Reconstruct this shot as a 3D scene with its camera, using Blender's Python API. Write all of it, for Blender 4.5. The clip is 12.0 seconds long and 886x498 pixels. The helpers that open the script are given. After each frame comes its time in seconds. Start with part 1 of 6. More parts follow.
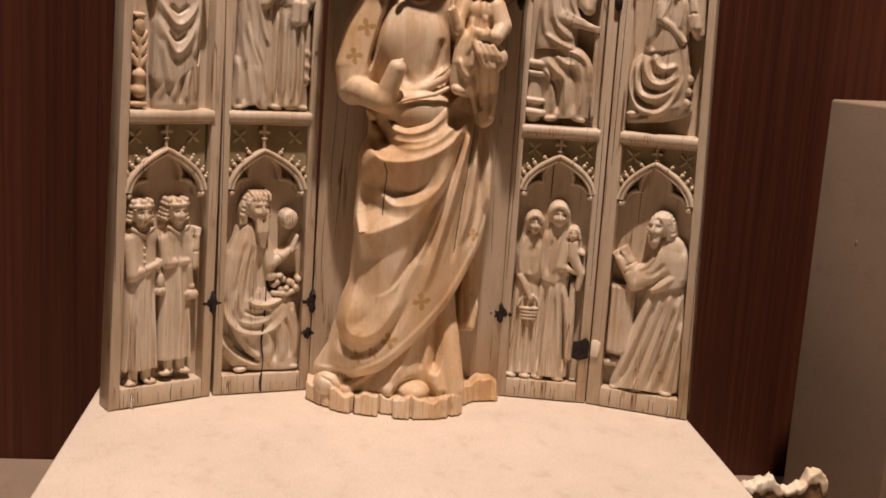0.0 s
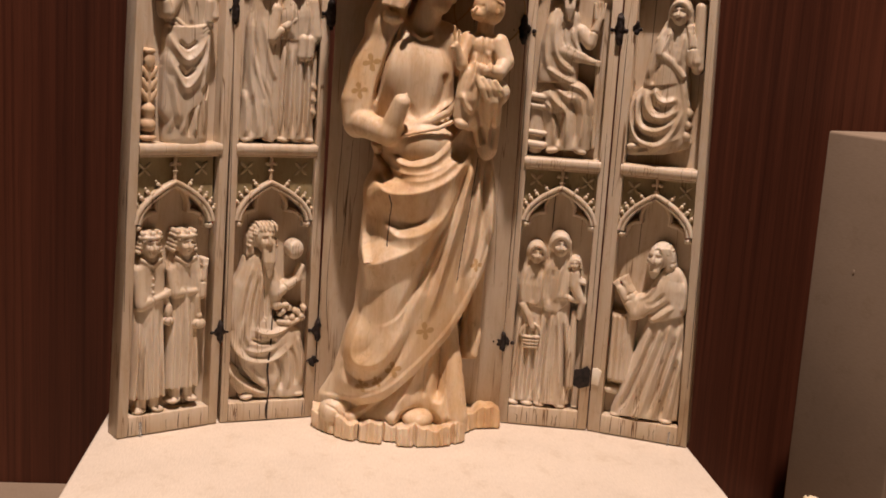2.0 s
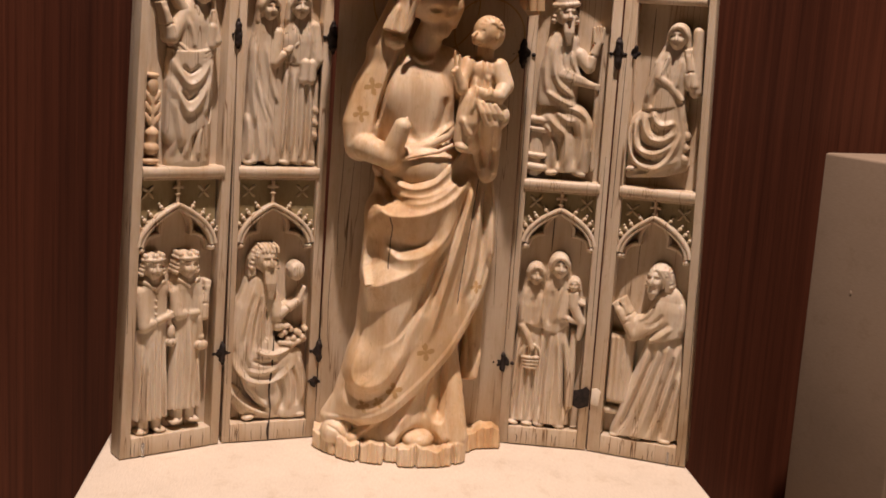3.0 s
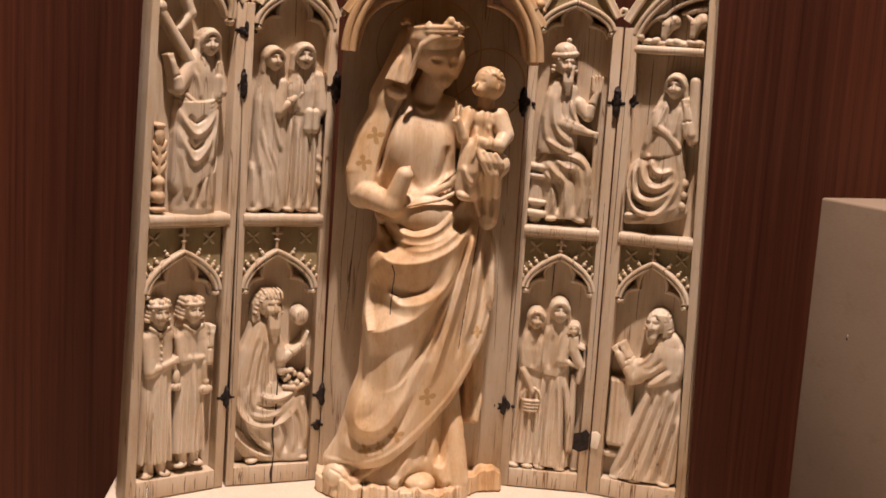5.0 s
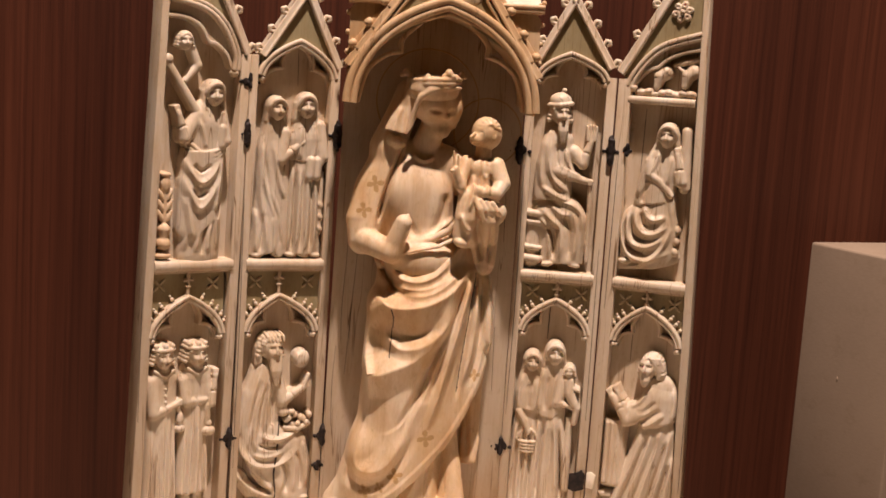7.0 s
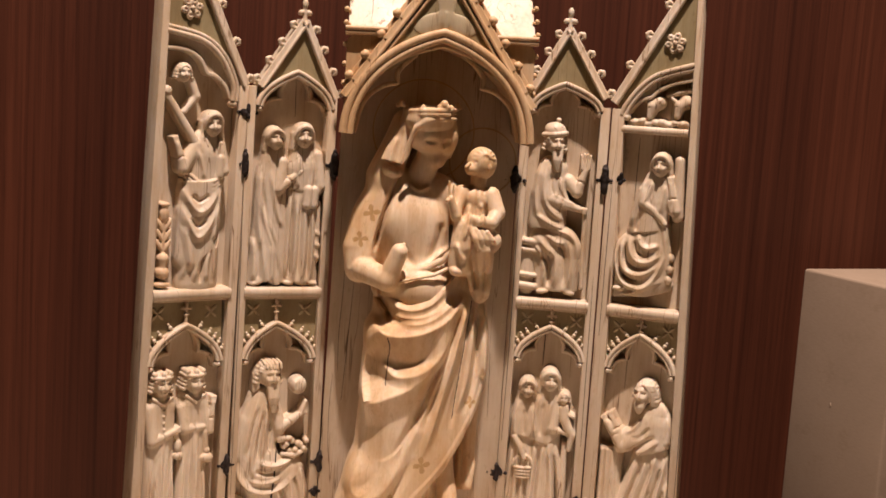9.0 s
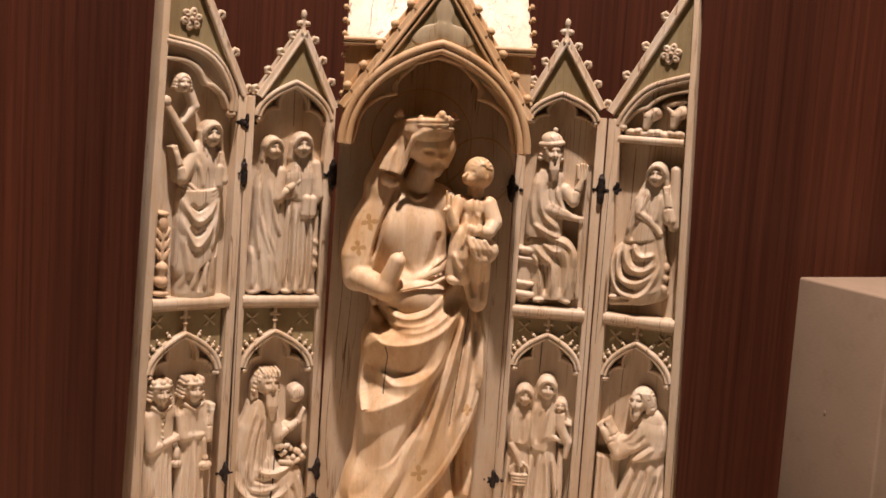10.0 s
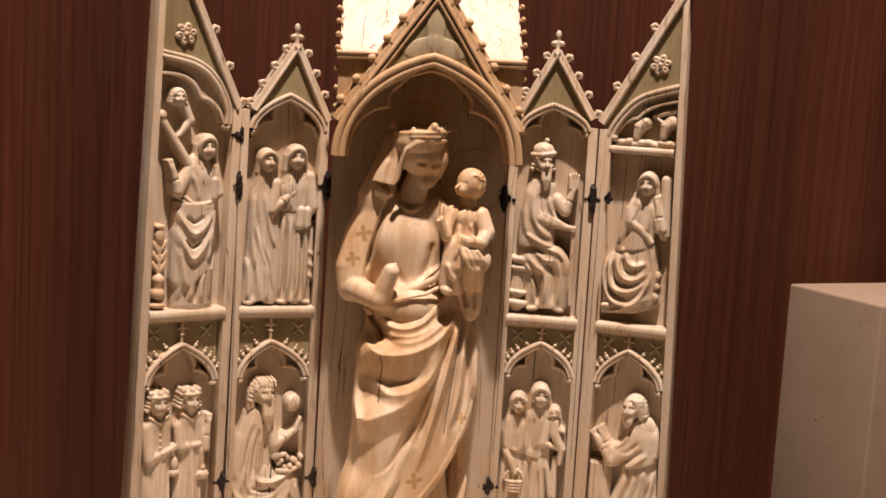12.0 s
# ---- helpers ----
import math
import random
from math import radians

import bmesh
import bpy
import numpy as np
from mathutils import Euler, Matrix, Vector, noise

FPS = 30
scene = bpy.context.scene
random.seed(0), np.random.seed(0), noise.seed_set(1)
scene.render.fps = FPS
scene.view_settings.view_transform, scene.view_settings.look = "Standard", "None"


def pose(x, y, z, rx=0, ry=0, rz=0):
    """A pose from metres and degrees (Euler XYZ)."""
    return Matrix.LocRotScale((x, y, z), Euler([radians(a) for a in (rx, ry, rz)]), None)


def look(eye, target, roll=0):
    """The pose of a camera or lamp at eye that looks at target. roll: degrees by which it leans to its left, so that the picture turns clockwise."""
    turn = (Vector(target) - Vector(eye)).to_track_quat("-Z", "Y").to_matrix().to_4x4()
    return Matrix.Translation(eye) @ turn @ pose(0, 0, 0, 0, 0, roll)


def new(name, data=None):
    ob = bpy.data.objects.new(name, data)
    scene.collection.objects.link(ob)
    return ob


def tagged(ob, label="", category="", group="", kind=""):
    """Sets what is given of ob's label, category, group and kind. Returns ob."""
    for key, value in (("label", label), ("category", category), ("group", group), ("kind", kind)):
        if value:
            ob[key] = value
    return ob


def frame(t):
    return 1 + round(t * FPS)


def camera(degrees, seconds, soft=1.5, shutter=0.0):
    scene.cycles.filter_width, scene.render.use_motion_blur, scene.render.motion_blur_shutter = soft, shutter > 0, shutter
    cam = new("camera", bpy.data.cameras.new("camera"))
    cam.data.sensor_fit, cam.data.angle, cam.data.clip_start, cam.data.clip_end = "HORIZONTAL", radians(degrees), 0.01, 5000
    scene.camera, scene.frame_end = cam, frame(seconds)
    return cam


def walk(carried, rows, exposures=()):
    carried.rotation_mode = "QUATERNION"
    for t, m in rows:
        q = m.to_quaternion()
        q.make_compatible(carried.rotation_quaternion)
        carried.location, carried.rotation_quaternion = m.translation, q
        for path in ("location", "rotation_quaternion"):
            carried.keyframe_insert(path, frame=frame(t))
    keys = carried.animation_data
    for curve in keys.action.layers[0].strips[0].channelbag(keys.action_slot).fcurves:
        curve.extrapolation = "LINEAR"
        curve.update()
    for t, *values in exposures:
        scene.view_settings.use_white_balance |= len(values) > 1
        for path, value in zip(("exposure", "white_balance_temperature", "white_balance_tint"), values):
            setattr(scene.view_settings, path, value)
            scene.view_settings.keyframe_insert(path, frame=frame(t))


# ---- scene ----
cam = camera(42.0, 12.0, soft=1.7)
PATH = [
    (0, (-0.04038, -0.54959, 1.18552), (0.16091, 1.40064, 0.79045), 3.587),
    (0.5, (-0.03986, -0.55105, 1.18589), (0.15655, 1.40127, 0.79874), 3.533),
    (1, (-0.04038, -0.55228, 1.18798), (0.15322, 1.40118, 0.80518), 3.548),
    (1.5, (-0.04170, -0.55476, 1.19214), (0.15443, 1.39891, 0.81174), 3.614),
    (2, (-0.04172, -0.55686, 1.19536), (0.15306, 1.39829, 0.82194), 3.606),
    (2.5, (-0.04037, -0.55958, 1.19716), (0.14766, 1.39882, 0.83760), 3.577),
    (3, (-0.04372, -0.56028, 1.20100), (0.15425, 1.39820, 0.84725), 3.623),
    (5, (-0.04419, -0.56686, 1.21207), (0.14647, 1.39970, 0.90178), 3.572),
    (5.5, (-0.04475, -0.56922, 1.21424), (0.14631, 1.39950, 0.91818), 3.628),
    (6, (-0.04396, -0.57213, 1.22050), (0.14542, 1.39688, 0.92527), 3.615),
    (6.5, (-0.04394, -0.57574, 1.22317), (0.14351, 1.39492, 0.93792), 3.695),
    (7, (-0.04533, -0.57851, 1.22569), (0.14424, 1.39357, 0.95194), 3.675),
    (9, (-0.04335, -0.58365, 1.23348), (0.14230, 1.39205, 0.98416), 3.615),
    (9.5, (-0.04571, -0.58544, 1.23895), (0.14984, 1.38837, 0.98234), 3.722),
    (10, (-0.04453, -0.58691, 1.23745), (0.14761, 1.38862, 0.99180), 3.675),
    (10.5, (-0.04707, -0.58758, 1.23752), (0.15860, 1.38720, 0.99682), 3.701),
    (11, (-0.04207, -0.58992, 1.23878), (0.15079, 1.38615, 0.99809), 3.541),
    (11.5, (-0.04655, -0.59252, 1.23945), (0.16113, 1.38244, 1.00197), 3.440),
    (12, (-0.04249, -0.59281, 1.24330), (0.15094, 1.38268, 0.99830), 3.311),
]
# the clip's camera brightens its picture while the pale plinth leaves the view
EXPOSURES = [(0.0, -0.42), (1.5, -0.38), (3.0, -0.30), (5.5, -0.11), (7.0, -0.02), (9.0, -0.01), (12.0, 0.01)]
walk(cam, [(t, look(eye, target, roll)) for t, eye, target, roll in PATH], EXPOSURES)

# ---- light: a warm spotlight high in front of the case, and the dim warm gallery ----
WARM = (1.0, 0.782, 0.695)
world = bpy.data.worlds.new("gallery")
scene.world = world
world.use_nodes = True
world.node_tree.nodes["Background"].inputs["Color"].default_value = (1.0, 0.78, 0.60, 1)
world.node_tree.nodes["Background"].inputs["Strength"].default_value = 0.03


def spotlight(name, eye, target, watts, size, radius):
    lamp = bpy.data.lights.new(name, "SPOT")
    lamp.energy, lamp.color, lamp.spot_size, lamp.spot_blend, lamp.shadow_soft_size = watts, WARM, radians(size), 0.7, radius
    ob = new(name, lamp)
    ob.matrix_world = look(eye, target)
    return ob


spotlight("spotlight", (0.03, -0.57, 2.94), (0.04, -0.10, 1.02), 305.0, 38, 0.030)

# ---- materials ----
def material(name, build):
    m = bpy.data.materials.new(name)
    m.use_nodes = True
    nt = m.node_tree
    bsdf = nt.nodes["Principled BSDF"]

    def node(kind, **values):
        n = nt.nodes.new(kind)
        for key, value in values.items():
            n.inputs[key].default_value = value
        return n

    build(nt, bsdf, node)
    return m


def ramp(nt, node, source, stops):
    r = node("ShaderNodeValToRGB")
    while len(r.color_ramp.elements) < len(stops):
        r.color_ramp.elements.new(0.5)
    for e, (at, colour) in zip(r.color_ramp.elements, stops):
        e.position, e.color = at, (*colour, 1)
    nt.links.new(source, r.inputs["Fac"])
    return r.outputs["Color"]


def scaled(nt, node, scale):
    tc, mp = node("ShaderNodeTexCoord"), node("ShaderNodeMapping", Scale=scale)
    nt.links.new(tc.outputs["Object"], mp.inputs["Vector"])
    return mp.outputs["Vector"]


def noise_at(nt, node, scale, size=1.0, detail=4.0, rough=0.55):
    n = node("ShaderNodeTexNoise", Scale=size, Detail=detail, Roughness=rough)
    nt.links.new(scaled(nt, node, scale), n.inputs["Vector"])
    return n.outputs["Fac"]


def blend(nt, node, kind, fac, a, b):
    n = node("ShaderNodeMix")
    n.data_type, n.blend_type = "RGBA", kind
    for value, socket in ((fac, n.inputs[0]), (a, n.inputs[6]), (b, n.inputs[7])):
        if isinstance(value, (int, float)):
            socket.default_value = value
        elif isinstance(value, tuple):
            socket.default_value = (*value, 1)
        else:
            nt.links.new(value, socket)
    return n.outputs[2]


def bump(nt, node, bsdf, height, strength, distance):
    b = node("ShaderNodeBump", Strength=strength, Distance=distance)
    nt.links.new(height, b.inputs["Height"])
    nt.links.new(b.outputs["Normal"], bsdf.inputs["Normal"])


def ivory(name, pale, honey, brown, amount, crack=0.5, glow=0.15):
    """Old ivory: pale with honey-brown stains, upright grain and fine dark drying cracks."""
    def build(nt, bsdf, node):
        stain = ramp(nt, node, noise_at(nt, node, (34, 34, 16), 1.0, 5.0, 0.6), ((0.46 - 0.2 * amount, pale), (0.63, honey), (0.86, brown)))
        grain = ramp(nt, node, noise_at(nt, node, (900, 900, 28), 1.0, 3.0), ((0.35, (0.80, 0.76, 0.68)), (0.6, (1, 1, 1))))
        blot = ramp(nt, node, noise_at(nt, node, (300, 300, 160), 1.0, 4.0, 0.65), ((0.28, (0.62, 0.52, 0.38)), (0.42, (1, 1, 1))))
        lines = noise_at(nt, node, (170, 170, 7), 1.0, 2.0, 0.5)
        band = node("ShaderNodeMath")
        band.operation = "SUBTRACT"
        band.inputs[1].default_value = 0.5
        nt.links.new(lines, band.inputs[0])
        away = node("ShaderNodeMath")
        away.operation = "ABSOLUTE"
        nt.links.new(band.outputs[0], away.inputs[0])
        fissure = ramp(nt, node, away.outputs[0], ((0.0, (0.16, 0.10, 0.06)), (0.004, (0.45, 0.34, 0.24)), (0.010, (1, 1, 1))))
        gate = ramp(nt, node, noise_at(nt, node, (60, 60, 22), 1.0, 2.0), ((0.46, (0, 0, 0)), (0.56, (1, 1, 1))))
        colour = blend(nt, node, "MULTIPLY", 0.22, stain, grain)
        colour = blend(nt, node, "MULTIPLY", 0.4, colour, blot)
        streak = ramp(nt, node, noise_at(nt, node, (110, 110, 18), 1.0, 5.0, 0.7), ((0.36, (0.70, 0.55, 0.38)), (0.52, (1, 1, 1)), (0.75, (1.06, 1.06, 1.06))))
        colour = blend(nt, node, "MULTIPLY", 0.38, colour, streak)
        veil = node("ShaderNodeMath")
        veil.operation = "MULTIPLY"
        veil.inputs[1].default_value = crack
        nt.links.new(gate, veil.inputs[0])
        colour = blend(nt, node, "MULTIPLY", veil.outputs[0], colour, fissure)
        nt.links.new(colour, bsdf.inputs["Base Color"])
        bsdf.inputs["Roughness"].default_value = 0.45
        bsdf.inputs["Specular IOR Level"].default_value = 0.36
        bsdf.inputs["Subsurface Weight"].default_value = glow
        bsdf.inputs["Subsurface Radius"].default_value = (1.0, 0.6, 0.3)
        bsdf.inputs["Subsurface Scale"].default_value = 0.002
        bump(nt, node, bsdf, noise_at(nt, node, (700, 700, 120), 1.0, 4.0), 0.25, 0.0006)
    return material(name, build)


IVORY = ivory("wing_ivory", (0.60, 0.51, 0.395), (0.52, 0.405, 0.275), (0.34, 0.215, 0.105), 0.7, 0.9)
IVORY_RELIEF = ivory("relief_ivory", (0.65, 0.56, 0.44), (0.56, 0.44, 0.30), (0.38, 0.25, 0.13), 0.45, 0.8)
IVORY_HONEY = ivory("statue_ivory", (0.735, 0.615, 0.455), (0.61, 0.41, 0.22), (0.36, 0.17, 0.065), 0.6, 0.2, 0.25)
IVORY_CANOPY = ivory("canopy_ivory", (0.64, 0.47, 0.29), (0.54, 0.35, 0.18), (0.34, 0.20, 0.085), 0.8)
# extra pale: the spotlight's glare on the roof is painted in; also the repair patch
IVORY_PALE_LIT = ivory("pale_lit_ivory", (0.76, 0.69, 0.57), (0.70, 0.60, 0.46), (0.54, 0.40, 0.25), 0.2, 0.8)
IVORY_GROUND = ivory("spandrel_ivory", (0.36, 0.30, 0.17), (0.27, 0.21, 0.11), (0.16, 0.12, 0.06), 0.5)
IVORY_LEAF = ivory("leaf_ivory", (0.52, 0.44, 0.30), (0.44, 0.35, 0.21), (0.30, 0.21, 0.11), 0.4)
IVORY_VASE = ivory("vase_ivory", (0.62, 0.46, 0.30), (0.50, 0.32, 0.17), (0.34, 0.18, 0.08), 0.5)
GILT_TRACE = ivory("ornament_trace", (0.54, 0.36, 0.18), (0.42, 0.26, 0.11), (0.26, 0.14, 0.06), 0.6, 0.2)


def build_iron(nt, bsdf, node):
    nt.links.new(ramp(nt, node, noise_at(nt, node, (500, 500, 500)), ((0.3, (0.012, 0.010, 0.010)), (0.75, (0.05, 0.035, 0.028)))), bsdf.inputs["Base Color"])
    bsdf.inputs["Metallic"].default_value, bsdf.inputs["Roughness"].default_value = 0.6, 0.6
    bump(nt, node, bsdf, noise_at(nt, node, (900, 900, 900)), 0.4, 0.0005)


def build_crack(nt, bsdf, node):
    nt.links.new(ramp(nt, node, noise_at(nt, node, (300, 300, 300)), ((0.3, (0.015, 0.009, 0.006)), (0.7, (0.05, 0.03, 0.02)))), bsdf.inputs["Base Color"])
    bsdf.inputs["Roughness"].default_value = 0.9


def build_wood(nt, bsdf, node):
    """Dark red-brown veneer with long upright grain, satin varnish."""
    broad = noise_at(nt, node, (26, 26, 0.8), 1.0, 3.0, 0.5)
    fine = noise_at(nt, node, (330, 330, 3.0), 1.0, 5.0, 0.65)
    pores = noise_at(nt, node, (900, 900, 14), 1.0, 3.0, 0.6)
    base = ramp(nt, node, broad, ((0.30, (0.056, 0.0163, 0.0076)), (0.50, (0.072, 0.0212, 0.0100)), (0.72, (0.094, 0.0290, 0.0140))))
    lines = ramp(nt, node, fine, ((0.32, (0.50, 0.44, 0.42)), (0.50, (0.88, 0.85, 0.83)), (0.68, (1.22, 1.2, 1.18))))
    dark = ramp(nt, node, pores, ((0.32, (0.55, 0.5, 0.5)), (0.45, (1, 1, 1))))
    colour = blend(nt, node, "MULTIPLY", 0.85, base, lines)
    colour = blend(nt, node, "MULTIPLY", 0.6, colour, dark)
    nt.links.new(colour, bsdf.inputs["Base Color"])
    bsdf.inputs["Roughness"].default_value = 0.45
    bsdf.inputs["Specular IOR Level"].default_value = 0.3
    bump(nt, node, bsdf, fine, 0.15, 0.0008)


def linen(pale, deep, relief=0.25):
    def build(nt, bsdf, node):
        cloud = noise_at(nt, node, (14, 14, 14), 1.0, 4.0, 0.6)
        weave = noise_at(nt, node, (1200, 260, 1200), 1.0, 3.0, 0.6)
        scuff = noise_at(nt, node, (90, 60, 90), 1.0, 4.0, 0.7)
        colour = ramp(nt, node, cloud, ((0.3, deep), (0.7, pale)))
        colour = blend(nt, node, "MULTIPLY", 0.5, colour, ramp(nt, node, weave, ((0.3, (0.82, 0.8, 0.78)), (0.7, (1, 1, 1)))))
        colour = blend(nt, node, "MULTIPLY", 0.6, colour, ramp(nt, node, scuff, ((0.28, (0.80, 0.76, 0.70)), (0.44, (0.97, 0.97, 0.96)), (0.60, (1, 1, 1)))))
        nt.links.new(colour, bsdf.inputs["Base Color"])
        bsdf.inputs["Roughness"].default_value = 0.75
        bsdf.inputs["Specular IOR Level"].default_value = 0.25
        bump(nt, node, bsdf, weave, relief, 0.0006)
    return build


def plain(colour, rough):
    def build(nt, bsdf, node):
        low = tuple(0.8 * c for c in colour)
        nt.links.new(ramp(nt, node, noise_at(nt, node, (3, 3, 3)), ((0.3, low), (0.7, colour))), bsdf.inputs["Base Color"])
        bsdf.inputs["Roughness"].default_value = rough
    return build


IRON, CRACK, WOOD = material("iron", build_iron), material("crack", build_crack), material("veneer", build_wood)
LINEN = material("plinth_paint", linen((0.71, 0.615, 0.495), (0.62, 0.535, 0.43)))
# plinth paint darkened: shade on block and deck is put into this colour
SHADED_PAINT = material("shaded_paint", linen((0.30, 0.225, 0.158), (0.255, 0.19, 0.133), 0.05))
GALLERY = material("gallery_paint", plain((0.10, 0.08, 0.07), 0.8))
FRAGMENT = ivory("fragment", (0.30, 0.19, 0.11), (0.24, 0.14, 0.07), (0.14, 0.07, 0.035), 0.4)
BROKEN = ivory("broken_edge", (0.82, 0.76, 0.62), (0.74, 0.62, 0.42), (0.55, 0.38, 0.20), 0.2, 0.1)


def build_clear(nt, bsdf, node):
    bsdf.inputs["Base Color"].default_value = (0.95, 0.95, 0.92, 1)
    bsdf.inputs["Roughness"].default_value = 0.08
    bsdf.inputs["Transmission Weight"].default_value = 0.85
    bsdf.inputs["IOR"].default_value = 1.47


CLEAR = material("clear_acrylic", build_clear)

# ---- tools: lengths below are in millimetres, x to the right, z up, d out towards the viewer ----
MM = 0.001


def part(name, data, mat, parent, label=""):
    """Links a bmesh or a mesh as ONE mesh object under a thing or a part."""
    if isinstance(data, bmesh.types.BMesh):
        me = bpy.data.meshes.new(name)
        data.to_mesh(me)
        data.free()
    else:
        me = data
    if mat and not me.materials:
        me.materials.append(mat)
    ob = new(name, me)
    ob.parent = parent
    return tagged(ob, label)


def smooth(bm, angle=40):
    for f in bm.faces:
        f.smooth = True
    for e in bm.edges:
        if len(e.link_faces) == 2 and e.calc_face_angle(0) > radians(angle):
            e.smooth = False
    return bm


def at(x, d, z):
    return Vector((x * MM, -d * MM, z * MM))


def plate(outline, d0, d1, bevel=0.0):
    """A slab with the given outline (x, z), from depth d0 to d1."""
    bm = bmesh.new()
    low = [bm.verts.new(at(x, d0, z)) for x, z in outline]
    high = [bm.verts.new(at(x, d1, z)) for x, z in outline]
    n = len(outline)
    bm.faces.new(low)
    bm.faces.new(high[::-1])
    for i in range(n):
        j = (i + 1) % n
        bm.faces.new((low[i], high[i], high[j], low[j]))
    bmesh.ops.recalc_face_normals(bm, faces=bm.faces)
    if bevel:
        bmesh.ops.bevel(bm, geom=list(bm.edges), offset=bevel * MM, segments=2, affect="EDGES", profile=0.5)
    return smooth(bm)


def band(inner, outer, d0, d1):
    """A slab between two lines of equally many points, such as a spandrel over an arch."""
    bm = bmesh.new()
    rows = [[bm.verts.new(at(x, d, z)) for x, z in line] for line, d in ((inner, d0), (inner, d1), (outer, d1), (outer, d0))]
    n = len(inner)
    for i in range(n - 1):
        for k in range(4):
            a, b = rows[k], rows[(k + 1) % 4]
            bm.faces.new((a[i], a[i + 1], b[i + 1], b[i]))
    for i in (0, n - 1):
        bm.faces.new([r[i] for r in rows])
    bmesh.ops.remove_doubles(bm, verts=bm.verts, dist=1e-6)
    bmesh.ops.recalc_face_normals(bm, faces=bm.faces)
    return smooth(bm, 30)


def moulding(path, profile, closed=False):
    """A profile of (side, depth) swept along a line of (x, z)."""
    bm = bmesh.new()
    n, rings = len(path), []
    for i, (x, z) in enumerate(path):
        a = path[(i - 1) % n] if closed or i else path[0]
        b = path[(i + 1) % n] if closed or i < n - 1 else path[-1]
        t = Vector((b[0] - a[0], b[1] - a[1])).normalized()
        side = Vector((-t.y, t.x))
        rings.append([bm.verts.new(at(x + side.x * s, d, z + side.y * s)) for s, d in profile])
    m = len(profile)
    for i in range(n if closed else n - 1):
        a, b = rings[i], rings[(i + 1) % n]
        for k in range(m):
            bm.faces.new((a[k], a[(k + 1) % m], b[(k + 1) % m], b[k]))
    if not closed:
        bm.faces.new(rings[0])
        bm.faces.new(rings[-1][::-1])
    bmesh.ops.recalc_face_normals(bm, faces=bm.faces)
    return smooth(bm, 35)


def roll(width, d0, d1, steps=7):
    """A half-round profile."""
    pts = [(-width / 2, d0)]
    for i in range(steps):
        a = math.pi * (1 - i / (steps - 1))
        pts.append((width / 2 * math.cos(a), d1 - width / 2 * 0.7 + width / 2 * 0.7 * math.sin(a)))
    return pts + [(width / 2, d0)]


def double_roll(width, d0, d1):
    """Two rolls with a groove between them."""
    w = width / 2
    pts = [(-w, d0)]
    for c, r, top in ((-w * 0.52, w * 0.46, d1 - 0.5), (w * 0.45, w * 0.55, d1)):
        for i in range(7):
            a = math.pi * (1 - i / 6)
            pts.append((c + r * math.cos(a), top - r * 0.8 + r * 0.8 * math.sin(a)))
    return pts + [(w, d0)]


def flat_rail(width, d0, d1, out=1):
    """A flat band with one raised rounded edge; out says on which side it lies."""
    w = width / 2
    pts = [(-w, d0), (-w, d1 - 1.6), (-w + 0.5, d1 - 1.1), (0.1 * w, d1 - 1.0), (0.3 * w, d1 - 0.7), (0.42 * w, d1 - 0.1), (0.65 * w, d1), (0.88 * w, d1 - 0.2), (w, d1 - 0.9), (w, d0)]
    return pts if out > 0 else [(-s, d) for s, d in reversed(pts)]


def pointed(xl, xr, xc, zs, za, steps=14, full=0.0):
    """A pointed arch from its left spring to its right."""
    def half(x0):
        w, h = xc - x0, za - zs
        p = [Vector(v) for v in ((x0, zs), (x0 + (0.06 - 0.04 * full) * w, zs + (0.46 + 0.10 * full) * h), (x0 + (0.55 - 0.05 * full) * w, za - (0.22 - 0.10 * full) * h), (xc, za))]
        out = []
        for i in range(steps + 1):
            t = i / steps
            q = p[0] * (1 - t) ** 3 + p[1] * 3 * t * (1 - t) ** 2 + p[2] * 3 * t * t * (1 - t) + p[3] * t ** 3
            out.append((q.x, q.y))
        return out
    return half(xl) + half(xr)[::-1][1:]


def along(a, b, n, ends=True):
    return [(a[0] + (b[0] - a[0]) * i / (n - 1), a[1] + (b[1] - a[1]) * i / (n - 1)) for i in range(n)]


def ball(centre, r, squash=(1, 1, 1), seed=0, rough=0.0, seg=10):
    """A slightly uneven knob; centre is (x, d, z)."""
    bm = bmesh.new()
    bmesh.ops.create_uvsphere(bm, u_segments=seg, v_segments=max(5, seg * 2 // 3), radius=1)
    for v in bm.verts:
        k = 1 + rough * noise.noise(v.co * 1.7 + Vector((seed, seed * 0.37, 0)))
        v.co = at(centre[0] + v.co.x * r * k * squash[0], centre[1] + v.co.y * r * k * squash[1], centre[2] + v.co.z * r * k * squash[2])
    for f in bm.faces:
        f.smooth = True
    bmesh.ops.recalc_face_normals(bm, faces=bm.faces)
    return bm


